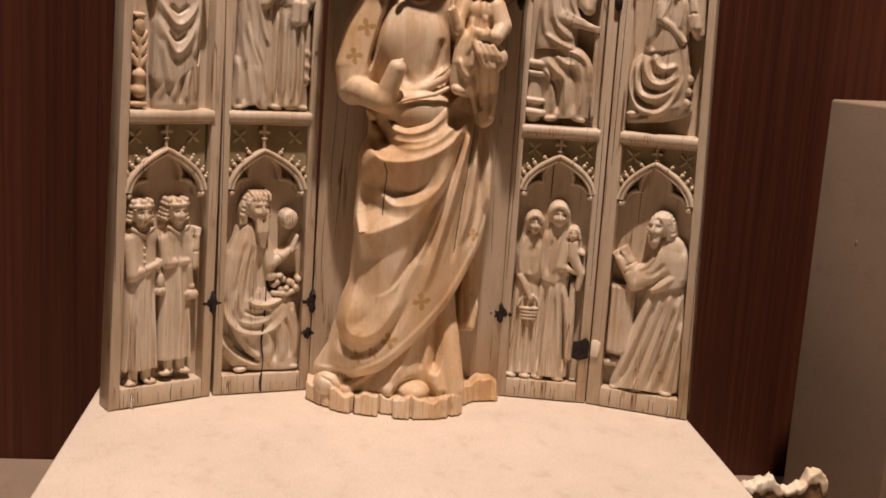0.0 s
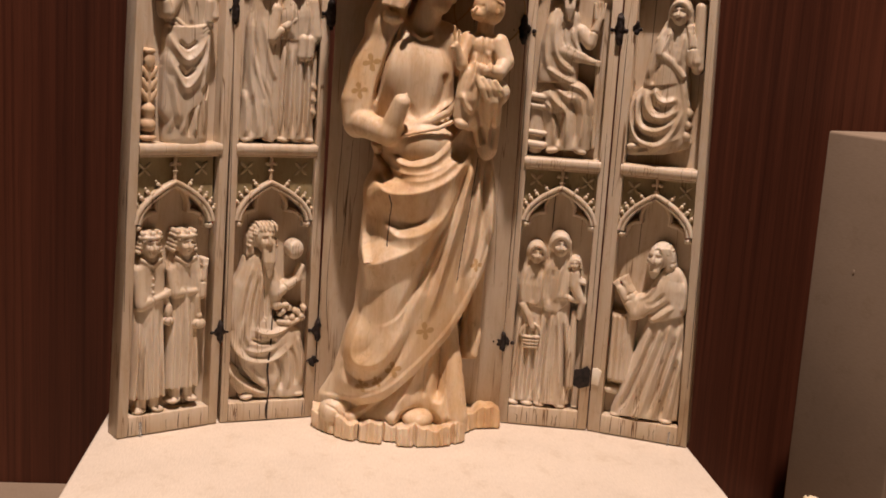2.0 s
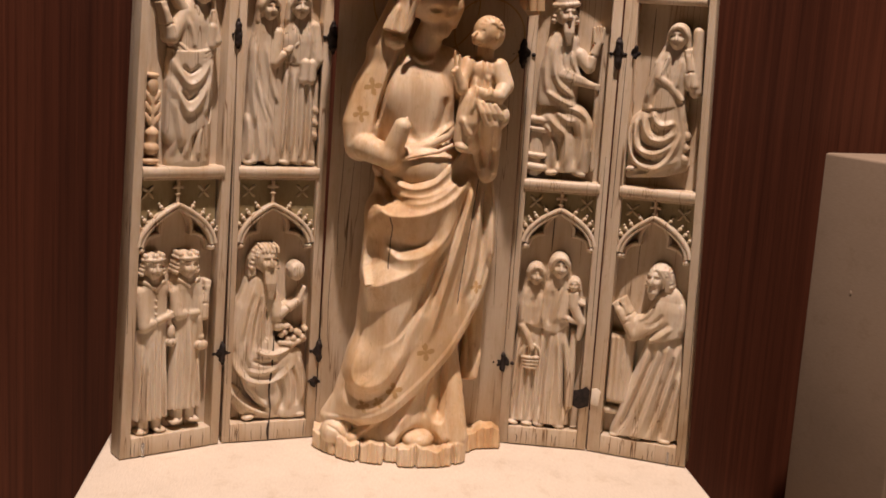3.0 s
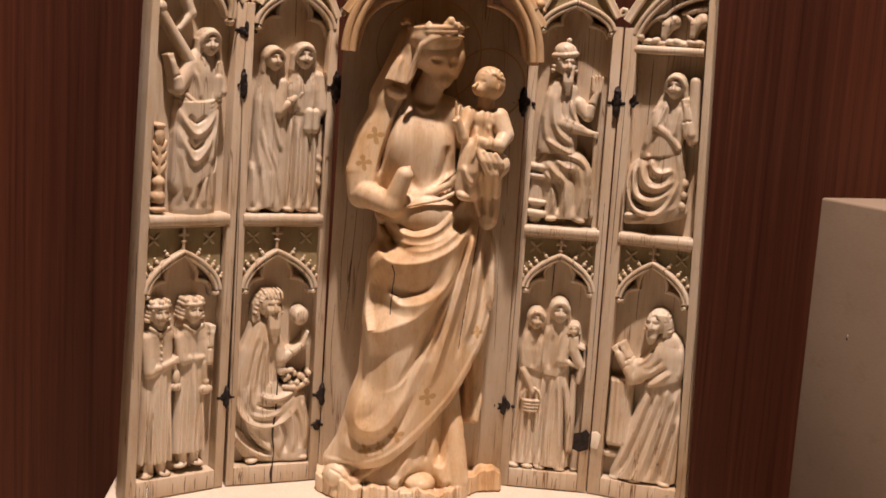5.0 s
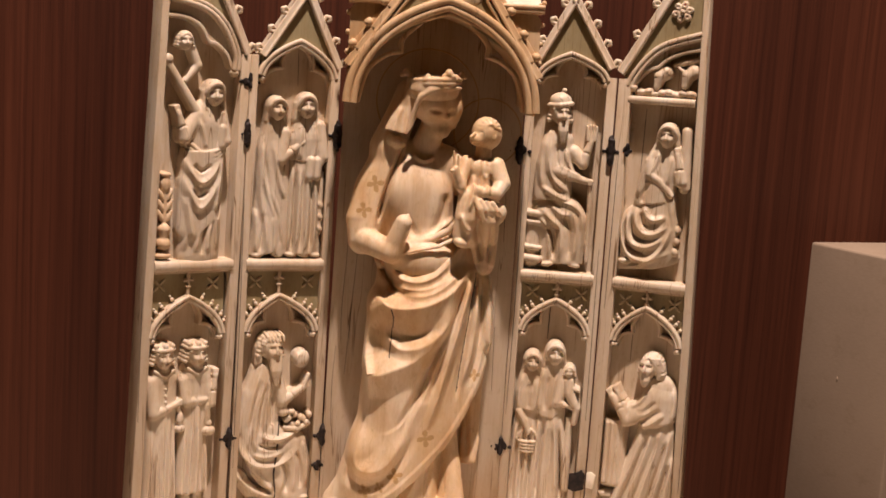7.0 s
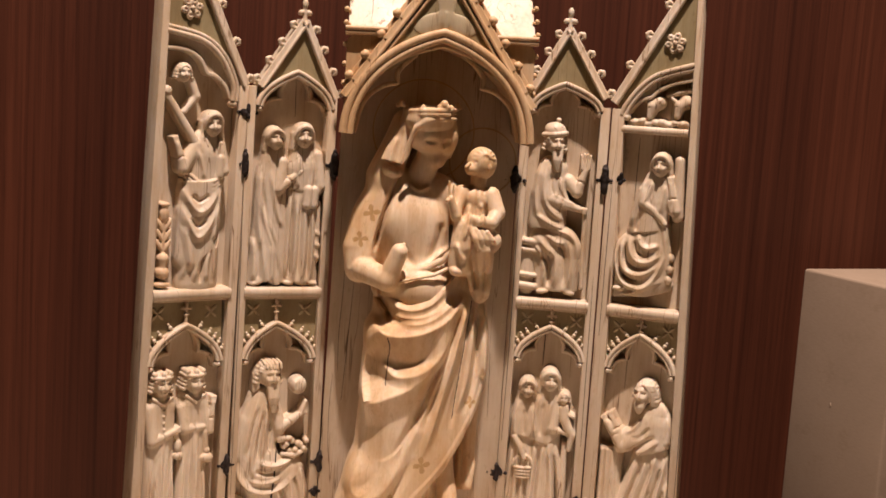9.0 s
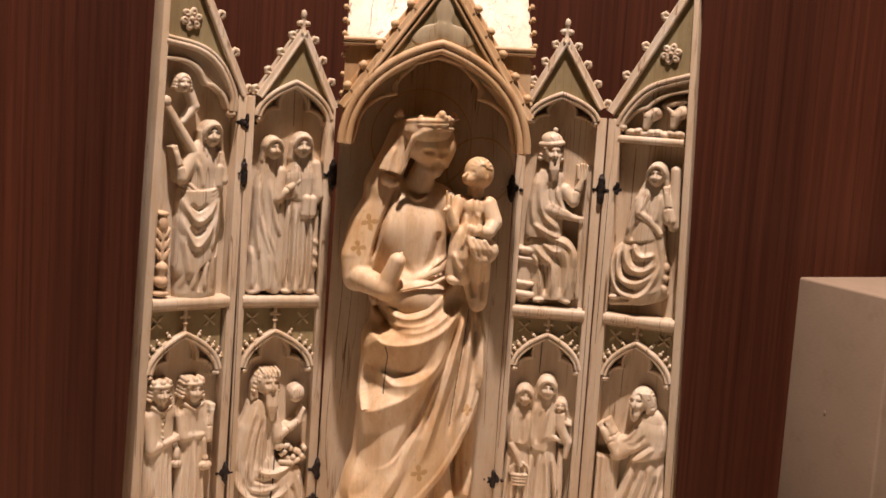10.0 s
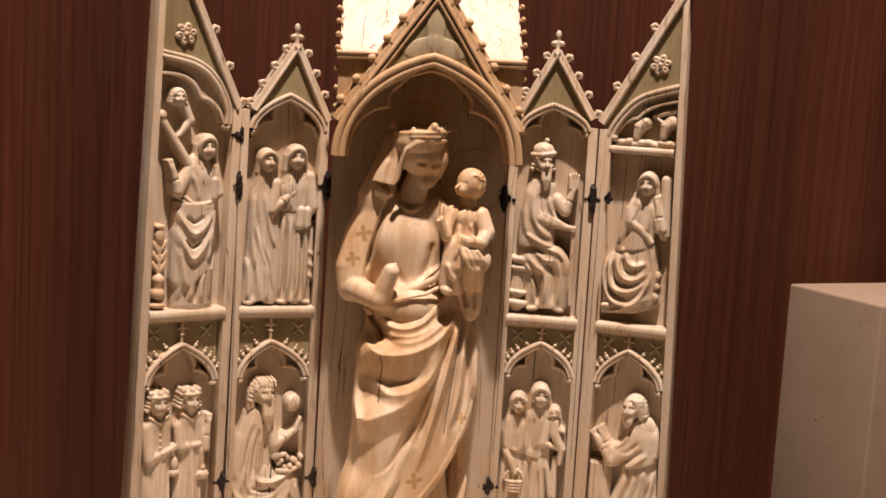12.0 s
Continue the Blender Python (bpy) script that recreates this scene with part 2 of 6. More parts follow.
class Carving:
    """Carved relief: rounded solids melted together on a fine grid, then skinned."""

    def __init__(self, x0, x1, d0, d1, z0, z1, step):
        self.lo, self.step = np.array((x0, d0, z0), float), step
        self.n = [int(round((b - a) / step)) + 1 for a, b in ((x0, x1), (d0, d1), (z0, z1))]
        self.axes = [(a + step * np.arange(n)).astype(np.float32) for a, n in zip((x0, d0, z0), self.n)]
        self.f = np.full(self.n, 50.0, np.float32)

    def window(self, lo, hi, pad):
        out = []
        for k in range(3):
            a = int(np.floor((lo[k] - pad - self.lo[k]) / self.step))
            b = int(np.ceil((hi[k] + pad - self.lo[k]) / self.step)) + 1
            out.append(slice(max(0, a), max(0, min(self.n[k], b))))
        return tuple(out)

    def mix(self, lo, hi, distance, k, cut):
        sl = self.window(lo, hi, k + 2 * self.step)
        if any(s.stop <= s.start for s in sl):
            return
        x, d, z = (self.axes[i][sl[i]].reshape([-1 if j == i else 1 for j in range(3)]) for i in range(3))
        g, f = distance(x, d, z), self.f[sl]
        if cut:
            h = np.clip(0.5 - 0.5 * (f + g) / k, 0, 1)
            self.f[sl] = f + (-g - f) * h + k * h * (1 - h)
        else:
            h = np.clip(0.5 + 0.5 * (f - g) / k, 0, 1)
            self.f[sl] = f + (g - f) * h - k * h * (1 - h)

    def egg(self, x, d, z, rx, rd, rz, turn=0.0, k=1.0, cut=False):
        """An ellipsoid, turned in the plane of the panel."""
        c, s, R = math.cos(radians(turn)), math.sin(radians(turn)), max(rx, rz)

        def distance(X, D, Z):
            a, b, e = (X - x) * c + (Z - z) * s, (Z - z) * c - (X - x) * s, D - d
            k0 = np.sqrt((a / rx) ** 2 + (b / rz) ** 2 + (e / rd) ** 2) + 1e-6
            k1 = np.sqrt((a / rx ** 2) ** 2 + (b / rz ** 2) ** 2 + (e / rd ** 2) ** 2) + 1e-6
            return k0 * (k0 - 1) / k1
        self.mix((x - R, d - rd, z - R), (x + R, d + rd, z + R), distance, k, cut)

    def limb(self, a, b, ra, rb, k=1.0, deep=1.0, cut=False):
        """A tapered round bar between two points (x, d, z); deep stretches it in depth."""
        r = max(ra, rb) * max(1, deep)
        lo, hi = [min(p, q) - r for p, q in zip(a, b)], [max(p, q) + r for p, q in zip(a, b)]
        ba = [b[0] - a[0], (b[1] - a[1]) / deep, b[2] - a[2]]
        L = sum(v * v for v in ba) + 1e-9

        def distance(X, D, Z):
            px, pd, pz = X - a[0], (D - a[1]) / deep, Z - a[2]
            t = np.clip((px * ba[0] + pd * ba[1] + pz * ba[2]) / L, 0, 1)
            g = np.sqrt((px - t * ba[0]) ** 2 + (pd - t * ba[1]) ** 2 + (pz - t * ba[2]) ** 2) - (ra + (rb - ra) * t)
            return g
        self.mix(lo, hi, distance, k, cut)

    def pleat(self, pts, h, left, right=None, power=1.4, ends=(0.25, 0.25)):
        """Raises (or, h below 0, sinks) the skin along a line of (x, z): a crest that falls off over `left` and `right` of the way drawn."""
        right = left if right is None else right
        pts = curve_through(pts) if len(pts) > 2 else pts
        wide = max(left, right)
        lo = (min(p[0] for p in pts), -1e3, min(p[1] for p in pts))
        hi = (max(p[0] for p in pts), 1e3, max(p[1] for p in pts))
        sl = self.window(lo, hi, wide)
        if any(v.stop <= v.start for v in sl):
            return
        X, Z = self.axes[0][sl[0]][:, None], self.axes[2][sl[2]][None, :]
        best, side, way = np.full((X.size, Z.size), 1e6, np.float32), np.zeros((X.size, Z.size), np.float32), np.zeros((X.size, Z.size), np.float32)
        n = len(pts) - 1
        for i, (a, b) in enumerate(zip(pts, pts[1:])):
            tx, tz = b[0] - a[0], b[1] - a[1]
            L = tx * tx + tz * tz + 1e-9
            t = np.clip(((X - a[0]) * tx + (Z - a[1]) * tz) / L, 0, 1)
            g = np.hypot(X - a[0] - t * tx, Z - a[1] - t * tz)
            near = g < best
            best = np.where(near, g, best)
            side = np.where(near, (Z - a[1]) * tx - (X - a[0]) * tz, side)
            way = np.where(near, (i + t) / n, way)
        reach = np.where(side > 0, left, right)
        u = np.clip((np.sqrt(best * best + 0.09) - 0.3) / reach, 0, 1)
        e0, e1 = max(ends[0], 1e-3), max(ends[1], 1e-3)
        fade = np.clip(way / e0, 0, 1) * np.clip((1 - way) / e1, 0, 1)
        fade = fade * fade * (3 - 2 * fade)
        self.f[sl] -= (h * fade * (1 - u) ** power).astype(np.float32)[:, None, :]

    def like(self):
        """An empty carving on the same grid."""
        return Carving(*[v for a in self.axes for v in (float(a[0]), float(a[-1]))], self.step)

    def chain(self, P, size, k=1.0, cut=False, deep=1.0):
        """A bent bar through points (x, d, z) with a radius at each, melted in as one; deep stretches it in depth."""
        r = max(size) * max(1, deep)
        lo, hi = [min(p[j] for p in P) - r for j in range(3)], [max(p[j] for p in P) + r for j in range(3)]

        def distance(X, D, Z):
            best = None
            for a, b, ra, rb in zip(P, P[1:], size, size[1:]):
                ba = [b[0] - a[0], (b[1] - a[1]) / deep, b[2] - a[2]]
                L = sum(v * v for v in ba) + 1e-9
                px, pd, pz = X - a[0], (D - a[1]) / deep, Z - a[2]
                t = np.clip((px * ba[0] + pd * ba[1] + pz * ba[2]) / L, 0, 1)
                g = np.sqrt((px - t * ba[0]) ** 2 + (pd - t * ba[1]) ** 2 + (pz - t * ba[2]) ** 2) - (ra + (rb - ra) * t)
                best = g if best is None else np.minimum(best, g)
            return best
        self.mix(lo, hi, distance, k, cut)

    def merge(self, other, k):
        """Melts in a second carving on the same grid."""
        h = np.clip(0.5 + 0.5 * (self.f - other.f) / k, 0, 1)
        self.f = self.f + (other.f - self.f) * h - k * h * (1 - h)

    def trim(self, xs, zs, above=True):
        """Keeps what lies above (or below) a line z(x)."""
        edge = np.interp(self.axes[0], xs, zs).astype(np.float32).reshape(-1, 1, 1)
        gap = (edge - self.axes[2].reshape(1, 1, -1)) * 0.75
        self.f = np.maximum(self.f, gap if above else -gap)

    def fold(self, *pts, r=1.2, lift=0.7, k=1.2):
        self.pleat(list(pts), 1.3 * r + 0.8 * lift, 1.9 * r)

    def groove(self, *pts, r=0.7, lift=0.1, k=0.6):
        self.pleat(list(pts), -1.8 * r + 0.4 * lift, 1.6 * r)

    def floor(self, z):
        self.f = np.maximum(self.f, (z - self.axes[2]).reshape(1, 1, -1))

    def back(self, d):
        self.f = np.maximum(self.f, (d - self.axes[1]).reshape(1, -1, 1))

    def wear(self, size, depth, seed=0):
        """Uneven hand-cut skin."""
        gx, gd, gz = (int(n * self.step / size) + 3 for n in self.n)
        rng = np.random.RandomState(seed)
        rough = rng.rand(gx, gd, gz).astype(np.float32) - 0.5
        idx = [np.arange(n) * self.step / size for n in self.n]
        for ax in range(3):
            i0 = np.floor(idx[ax]).astype(int)
            t = (idx[ax] - i0).astype(np.float32)
            t = (t * t * (3 - 2 * t)).reshape([-1 if j == ax else 1 for j in range(3)])
            rough = np.take(rough, i0, ax) * (1 - t) + np.take(rough, i0 + 1, ax) * t
        self.f += depth * rough

    def mesh(self, name):
        f = np.pad(self.f, 1, constant_values=5.0)
        ins = f < 0
        nx, ny, nz = f.shape
        corner = [(i, j, k) for i in (0, 1) for j in (0, 1) for k in (0, 1)]
        count = sum(ins[i:nx - 1 + i, j:ny - 1 + j, k:nz - 1 + k].astype(np.int8) for i, j, k in corner)
        cells = np.argwhere((count > 0) & (count < 8))
        index = np.full((nx - 1, ny - 1, nz - 1), -1, np.int32)
        index[tuple(cells.T)] = np.arange(len(cells))
        vals = np.stack([f[cells[:, 0] + i, cells[:, 1] + j, cells[:, 2] + k] for i, j, k in corner], 1)
        total, hits = np.zeros((len(cells), 3)), np.zeros(len(cells))
        for a in range(8):
            for axis, bit in ((0, 4), (1, 2), (2, 1)):
                if a & bit:
                    continue
                va, vb = vals[:, a], vals[:, a | bit]
                m = (va < 0) != (vb < 0)
                p = np.tile(np.array(corner[a], float), (int(m.sum()), 1))
                p[:, axis] += va[m] / (va[m] - vb[m])
                total[m] += p
                hits[m] += 1
        co = (cells + total / hits[:, None] - 1) * self.step + self.lo
        co = np.stack((co[:, 0], -co[:, 1], co[:, 2]), 1) * MM
        quads = []
        for axis in range(3):
            b, c = (axis + 1) % 3, (axis + 2) % 3
            sa = [slice(1, -1)] * 3
            sa[axis] = slice(0, -1)
            sb = list(sa)
            sb[axis] = slice(1, None)
            p, q = ins[tuple(sa)], ins[tuple(sb)]
            for mask, flip in ((p & ~q, False), (~p & q, True)):
                e = np.argwhere(mask)
                if not len(e):
                    continue
                e = e + np.array([0 if k == axis else 1 for k in range(3)])
                ring = []
                for ob, oc in ((0, 0), (1, 0), (1, 1), (0, 1)):
                    s = e.copy()
                    s[:, b] -= ob
                    s[:, c] -= oc
                    ring.append(index[tuple(s.T)])
                quads.append(np.stack(ring if flip else ring[::-1], 1))
        quads = np.concatenate(quads)[:, ::-1]
        quads = np.ascontiguousarray(quads[:, ::-1])
        me = bpy.data.meshes.new(name)
        me.vertices.add(len(co))
        me.vertices.foreach_set("co", co.astype(np.float32).ravel())
        me.loops.add(quads.size)
        me.loops.foreach_set("vertex_index", quads.ravel().astype(np.int32))
        me.polygons.add(len(quads))
        me.polygons.foreach_set("loop_start", np.arange(0, quads.size, 4, dtype=np.int32))
        me.polygons.foreach_set("loop_total", np.full(len(quads), 4, np.int32))
        me.polygons.foreach_set("use_smooth", np.ones(len(quads), bool))
        me.update(calc_edges=True)
        me.validate()
        return me


def curve_through(pts, per=5):
    """A smooth line through points."""
    p = [pts[0]] + list(pts) + [pts[-1]]
    out = []
    for a, b, c, e in zip(p, p[1:], p[2:], p[3:]):
        for i in range(per):
            t = i / per
            out.append(tuple(0.5 * (2 * b[k] + (c[k] - a[k]) * t + (2 * a[k] - 5 * b[k] + 4 * c[k] - e[k]) * t * t + (3 * b[k] - a[k] - 3 * c[k] + e[k]) * t ** 3) for k in (0, 1)))
    return out + [pts[-1]]

# ---- the showcase and the gallery round it ----
def slab(name, x0, x1, y0, y1, z0, z1, mat, label, category, bevel=0.0):
    bm = bmesh.new()
    bmesh.ops.create_cube(bm, size=1)
    for v in bm.verts:
        v.co = Vector(((x0 + x1) / 2 + v.co.x * (x1 - x0), (y0 + y1) / 2 + v.co.y * (y1 - y0), (z0 + z1) / 2 + v.co.z * (z1 - z0)))
    if bevel:
        bmesh.ops.bevel(bm, geom=list(bm.edges), offset=bevel, segments=3, affect="EDGES", profile=0.5)
        smooth(bm)
    ob = part(name, bm, mat, None, label)
    return tagged(ob, category=category, kind="structure")


DECK = 0.9208
slab("wall_north", -0.95, 0.95, 0.10, 0.14, 0.0, 3.2, WOOD, "dark red-brown wood veneer back wall of the showcase", "wall")
slab("wall_west", -0.95, -0.91, -2.6, 0.10, 0.0, 3.2, GALLERY, "dim side wall of the gallery", "wall")
slab("wall_east", 0.91, 0.95, -2.6, 0.10, 0.0, 3.2, GALLERY, "dim side wall of the gallery", "wall")
slab("wall_south", -0.95, 0.95, -2.64, -2.6, 0.0, 3.2, GALLERY, "dim far wall of the gallery", "wall")
slab("ceiling", -0.95, 0.95, -2.64, 0.14, 3.2, 3.24, GALLERY, "dark gallery ceiling", "ceiling")
slab("floor", -0.95, 0.95, -2.64, 0.14, -0.04, 0.0, GALLERY, "dark gallery floor", "floor")
# the deck's shadow is painted in by this darker colour
slab("case_deck", -0.91, 0.91, -0.36, 0.10, 0.0, DECK, SHADED_PAINT, "beige deck of the showcase, shadow painted into its darker colour", "case deck", 0.004)


def block(name, corner, turn, width, depth, z0, z1, mat, label, category, bevel=0.0015):
    """A painted display block; corner is its back left corner, seen from above."""
    root = tagged(new(name), label, category)
    root.matrix_world = pose(corner[0], corner[1], z0, 0, 0, turn)
    bm = bmesh.new()
    bmesh.ops.create_cube(bm, size=1)
    for v in bm.verts:
        v.co = Vector(((v.co.x + 0.5) * width, (v.co.y - 0.5) * depth, (v.co.z + 0.5) * (z1 - z0)))
    bmesh.ops.bevel(bm, geom=list(bm.edges), offset=bevel, segments=3, affect="EDGES", profile=0.5)
    part("body", smooth(bm), mat, root)
    return root


block("display_plinth", (-0.147, 0.06), 0.0, 0.286, 0.30, DECK, 1.0, LINEN, "low cream painted display plinth under the ivory shrine", "plinth")
tall = block("display_block", (0.2145, 0.027), 18.3, 0.16, 0.070, DECK, 1.156, SHADED_PAINT, "tall beige painted display block with scuffed sides, shade put into its colour", "display block")
bm = ball((29, 0, 166), 1.4, (0.5, 0.25, 1.0), 3, 0.3)
bmesh.ops.transform(bm, matrix=pose(0, -0.031, 0.0, 0, 0, 90) @ pose(-0.029, 0, 0), verts=bm.verts)
part("paint_nick", bm, SHADED_PAINT, tall)


def broken_fragment(x, y, z1):
    """The ragged top of a broken carved piece that stands on the deck."""
    root = tagged(new("carved_fragment"), "brown carved fragment with a ragged cream broken top", "fragment")
    root.matrix_world = pose(x, y, DECK, 0, 0, 4)
    H = (z1 - DECK) * 1000
    c = Carving(-26, 26, -14, 14, 0, H + 8, 0.8)
    xs, ds, zs = c.axes[0].reshape(-1, 1, 1), c.axes[1].reshape(1, -1, 1), c.axes[2].reshape(1, 1, -1)
    # the crest dips in the middle and stands up in a stub at one end
    crest = H + np.interp(xs / 1.12 - 0.5, (-22, -19, -15, -11, -7, -3, 0, 4, 7, 10, 12, 15, 18, 19.5, 22), (-9, -5.5, -3.6, -3.2, -2.0, -1.6, -6.0, -5.6, -5.0, -3.5, 0.6, 1.4, 0.8, -2, -9))
    crest = crest + 0.5 * np.sin(xs * 1.1 + 0.4 * ds) + 0.3 * np.sin(xs * 2.3 + 2 + ds * 0.9)
    side = np.maximum(np.abs(xs - 1.0) - 20.5, np.abs(ds - 1.5 * np.sin(xs * 0.3)) - 3.6)
    c.f = np.maximum(side + 0.6, zs - crest + 2.6).astype(np.float32)
    rim = c.like()
    low = crest - np.interp(xs / 1.12, (-20, -12, -8, -1, 1, 9, 12, 16, 19), (2.5, 3.0, 6.5, 6.0, 2.6, 3.0, 4.5, 5.5, 12.0))
    rim.f = np.maximum(np.maximum(side, zs - crest), low - zs).astype(np.float32)
    c.egg(7, 5, H - 12, 8, 3, 5, 10, 2, True)
    for v, seed in ((c, 5), (rim, 8)):
        v.wear(4.0, 1.2, seed)
        v.wear(1.7, 0.7, seed + 1)
        v.floor(0.4)
    part("body", c.mesh("fragment"), FRAGMENT, root, "dark brown carved body")
    part("broken_edge", rim.mesh("edge"), BROKEN, root, "ragged cream-coloured broken edge")


broken_fragment(0.1622, -0.088, 0.9975)

# ---- the ivory shrine: its middle ----
Z0 = 1.0005
SHRINE = "ivory shrine"


def crocket_mesh(name, r):
    """A curled leaf knob: a ball on a short stalk."""
    bm = ball((0, 0, 0), r, (1, 1, 0.95), 2, 0.25)
    stalk = bpy.data.meshes.new(name)
    bmesh.ops.create_cone(bm, cap_ends=True, segments=8, radius1=0.75 * r * MM, radius2=0.45 * r * MM, depth=1.6 * r * MM,
                          matrix=pose(0, 0.0, -0.9 * r * MM))
    for f in bm.faces:
        f.smooth = True
    bm.to_mesh(stalk)
    bm.free()
    return stalk


def curl_mesh(name, r):
    """A leaf that rises on a stalk and rolls over at its tip."""
    c = Carving(-2.6 * r, 2.6 * r, -1.6 * r, 1.6 * r, -2.4 * r, 2.0 * r, 0.16 * r)
    c.chain([(0, 0, -2.0 * r), (-0.1 * r, 0, -0.6 * r), (-0.5 * r, 0, 0.4 * r), (0.2 * r, 0, 1.0 * r), (0.9 * r, 0, 0.6 * r), (0.9 * r, 0, 0.0)], [0.75 * r, 0.6 * r, 0.6 * r, 0.65 * r, 0.6 * r, 0.45 * r], 0.3 * r, False, 1.2)
    return c.mesh(name)


KNOB, SMALL, TINY, CURL = crocket_mesh("crocket", 2.0), crocket_mesh("crocket", 1.45), crocket_mesh("crocket", 0.85), curl_mesh("crocket", 1.5)


def crocket(mesh, parent, x, d, z, lean, mat, size=1.0, name="crocket"):
    ob = part(name, mesh, mat, parent)
    ob.matrix_basis = Matrix.Translation(at(x, d, z)) @ pose(0, 0, 0, 0, lean, 0) @ Matrix.Scale(size, 4)
    return ob


tabernacle = tagged(new("tabernacle"), "honey-coloured ivory canopied niche with gable and steep roof", "shrine", "parts of the ivory shrine")
tabernacle.matrix_world = pose(0, 0, Z0)
part("back_panel", plate([(-46.5, 0), (47.5, 0), (46.8, 216), (43, 240), (4, 262), (-39, 240), (-43.5, 216)], -7, 0, 0.5), IVORY, tabernacle)

ARCH = pointed(-38.5, 42.5, 2.8, 220, 260.0, 18, 1.0)
OUTER = along((-43.2, 217), (-42.6, 264), 14) + along((-42.4, 264.5), (46.2, 266), 24)[1:-1] + along((46.6, 264), (47.3, 215), 14)
n = len(ARCH)
step = [(OUTER[int(round(i * (len(OUTER) - 1) / (n - 1)))]) for i in range(n)]
part("canopy_vault", band(ARCH, step, -7, 31), IVORY_CANOPY, tabernacle)
BIG = pointed(-41.2, 45.2, 2.8, 216.5, 264.6, 20, 1.0)
part("arch", moulding(BIG, double_roll(7.0, 28, 36.5)), IVORY_CANOPY, tabernacle, "honey ivory pointed arch moulding")
part("inner_arch", moulding(pointed(-38.0, 42.0, 2.8, 222, 260.0, 18, 1.0), roll(2.2, 27, 34)), IVORY_CANOPY, tabernacle)


def cusp(xs, xc, zs, za, parent, mat, d0, d1, sign, tip=0.44, reach=0.56):
    """One lobe of the trefoil under an arch; tip says how high its point lies."""
    w, h = abs(xc - xs), za - zs
    low = curve_through([(xs + sign * 0.02 * w, zs + 0.02 * h), (xs + sign * 0.12 * w, zs + 0.62 * tip * h), (xs + sign * 0.32 * w, zs + 0.92 * tip * h), (xs + sign * reach * w, zs + tip * h)], 5)
    lobe = low + curve_through([low[-1], (xs + sign * (reach - 0.01) * w, zs + (0.65 * tip + 0.33) * h), (xs + sign * (reach + 0.06) * w, zs + (0.3 * tip + 0.65) * h), (xs + sign * (0.6 * reach + 0.40) * w, zs + 0.96 * h)], 4)[1:]
    part("cusp", moulding(lobe, roll(1.5 + 0.02 * w, d0, d1 + 0.5, 6)), mat, parent)


cusp(-38.5, 2.8, 216, 257, tabernacle, IVORY_CANOPY, 26, 31, 1, 0.62, 0.5)
cusp(42.5, 2.8, 216, 257, tabernacle, IVORY_CANOPY, 26, 31, -1, 0.62, 0.5)

LEFT, RIGHT, TOP = (-43.0, 234), (47.0, 233), (3.0, 300)
part("gable_backing", plate([(-43.4, 236), (-41, 236), (2.8, 263), (45, 236), (47.4, 235), (47.4, 241), (4.6, 305), (1.4, 305), (-43.4, 241)], 26, 31.6, 0.4), IVORY_CANOPY, tabernacle)
part("gable_board", plate([(-41, 236), (2.8, 262), (45, 236), (44.5, 240), (3, 299), (-40.5, 240)], 29, 33.6), IVORY_GROUND, tabernacle, "gable field with worn olive-brown ground")
for a, sgn in ((LEFT, 1), (RIGHT, -1)):
    dx, dz = TOP[0] - a[0], TOP[1] - a[1]
    L = math.hypot(dx, dz)
    nx, nz = -dz / L * sgn, abs(dx) / L
    rail = part("gable_rail", moulding(along(a, TOP, 3), flat_rail(4.4, 29, 36.0, -sgn)), IVORY_CANOPY, tabernacle)
    part("gable_fillet", moulding(along((a[0] + sgn * 4.4, a[1] + 0.5), (TOP[0], TOP[1] - 7), 3), roll(1.4, 30, 35.2)), IVORY_CANOPY, rail)
    for i in range(6):
        t = (i + 0.75) / 6.6
        crocket(KNOB, rail, a[0] + dx * t + nx * 4.0, 33.6, a[1] + dz * t + nz * 4.0, -38 * sgn, IVORY_CANOPY, 1.1)
leaf = Carving(-18, 24, 28, 38, 262, 293, 0.5)
for turn in (0, 112, -112):
    a = radians(turn)
    leaf.egg(3 + math.sin(a) * 7.5, 33.5, 273 + math.cos(a) * 8.0, 4.6, 0.8, 8.6, -turn, 1.2)
leaf.limb((3, 33.4, 264), (3, 33.6, 275), 1.0, 0.8, 1.0)
part("trefoil_leaf", leaf.mesh("trefoil"), IVORY_LEAF, tabernacle)

# cornice, plain fields beside the gable, and the steep roof
for x0, x1 in ((-43.8, -24), (28, 47.8)):
    part("cornice", moulding([(x0, 264.6), (x1, 265.0)], double_roll(4.2, 24, 34.5)), IVORY_CANOPY, tabernacle)
roof = bmesh.new()
quads = [(-42.5, 31.5, 266), (46.5, 31.5, 266.5), (46.0, -6, 311), (-42.0, -6, 311), (-42.5, -6.8, 266), (46.5, -6.8, 266.5)]
v = [roof.verts.new(at(*q)) for q in quads]
for f in ((0, 1, 2, 3), (4, 3, 2, 5), (0, 3, 4), (1, 5, 2), (0, 4, 5, 1)):
    roof.faces.new([v[i] for i in f])
bmesh.ops.recalc_face_normals(roof, faces=roof.faces)
bmesh.ops.bevel(roof, geom=list(roof.edges), offset=0.6 * MM, segments=2, affect="EDGES", profile=0.5)
# roof brightness comes partly from its paler colour, standing in for strong top light
part("roof", smooth(roof), IVORY_PALE_LIT, tabernacle, "steep ivory roof slope with drying cracks, lamp glare painted in as paler colour")
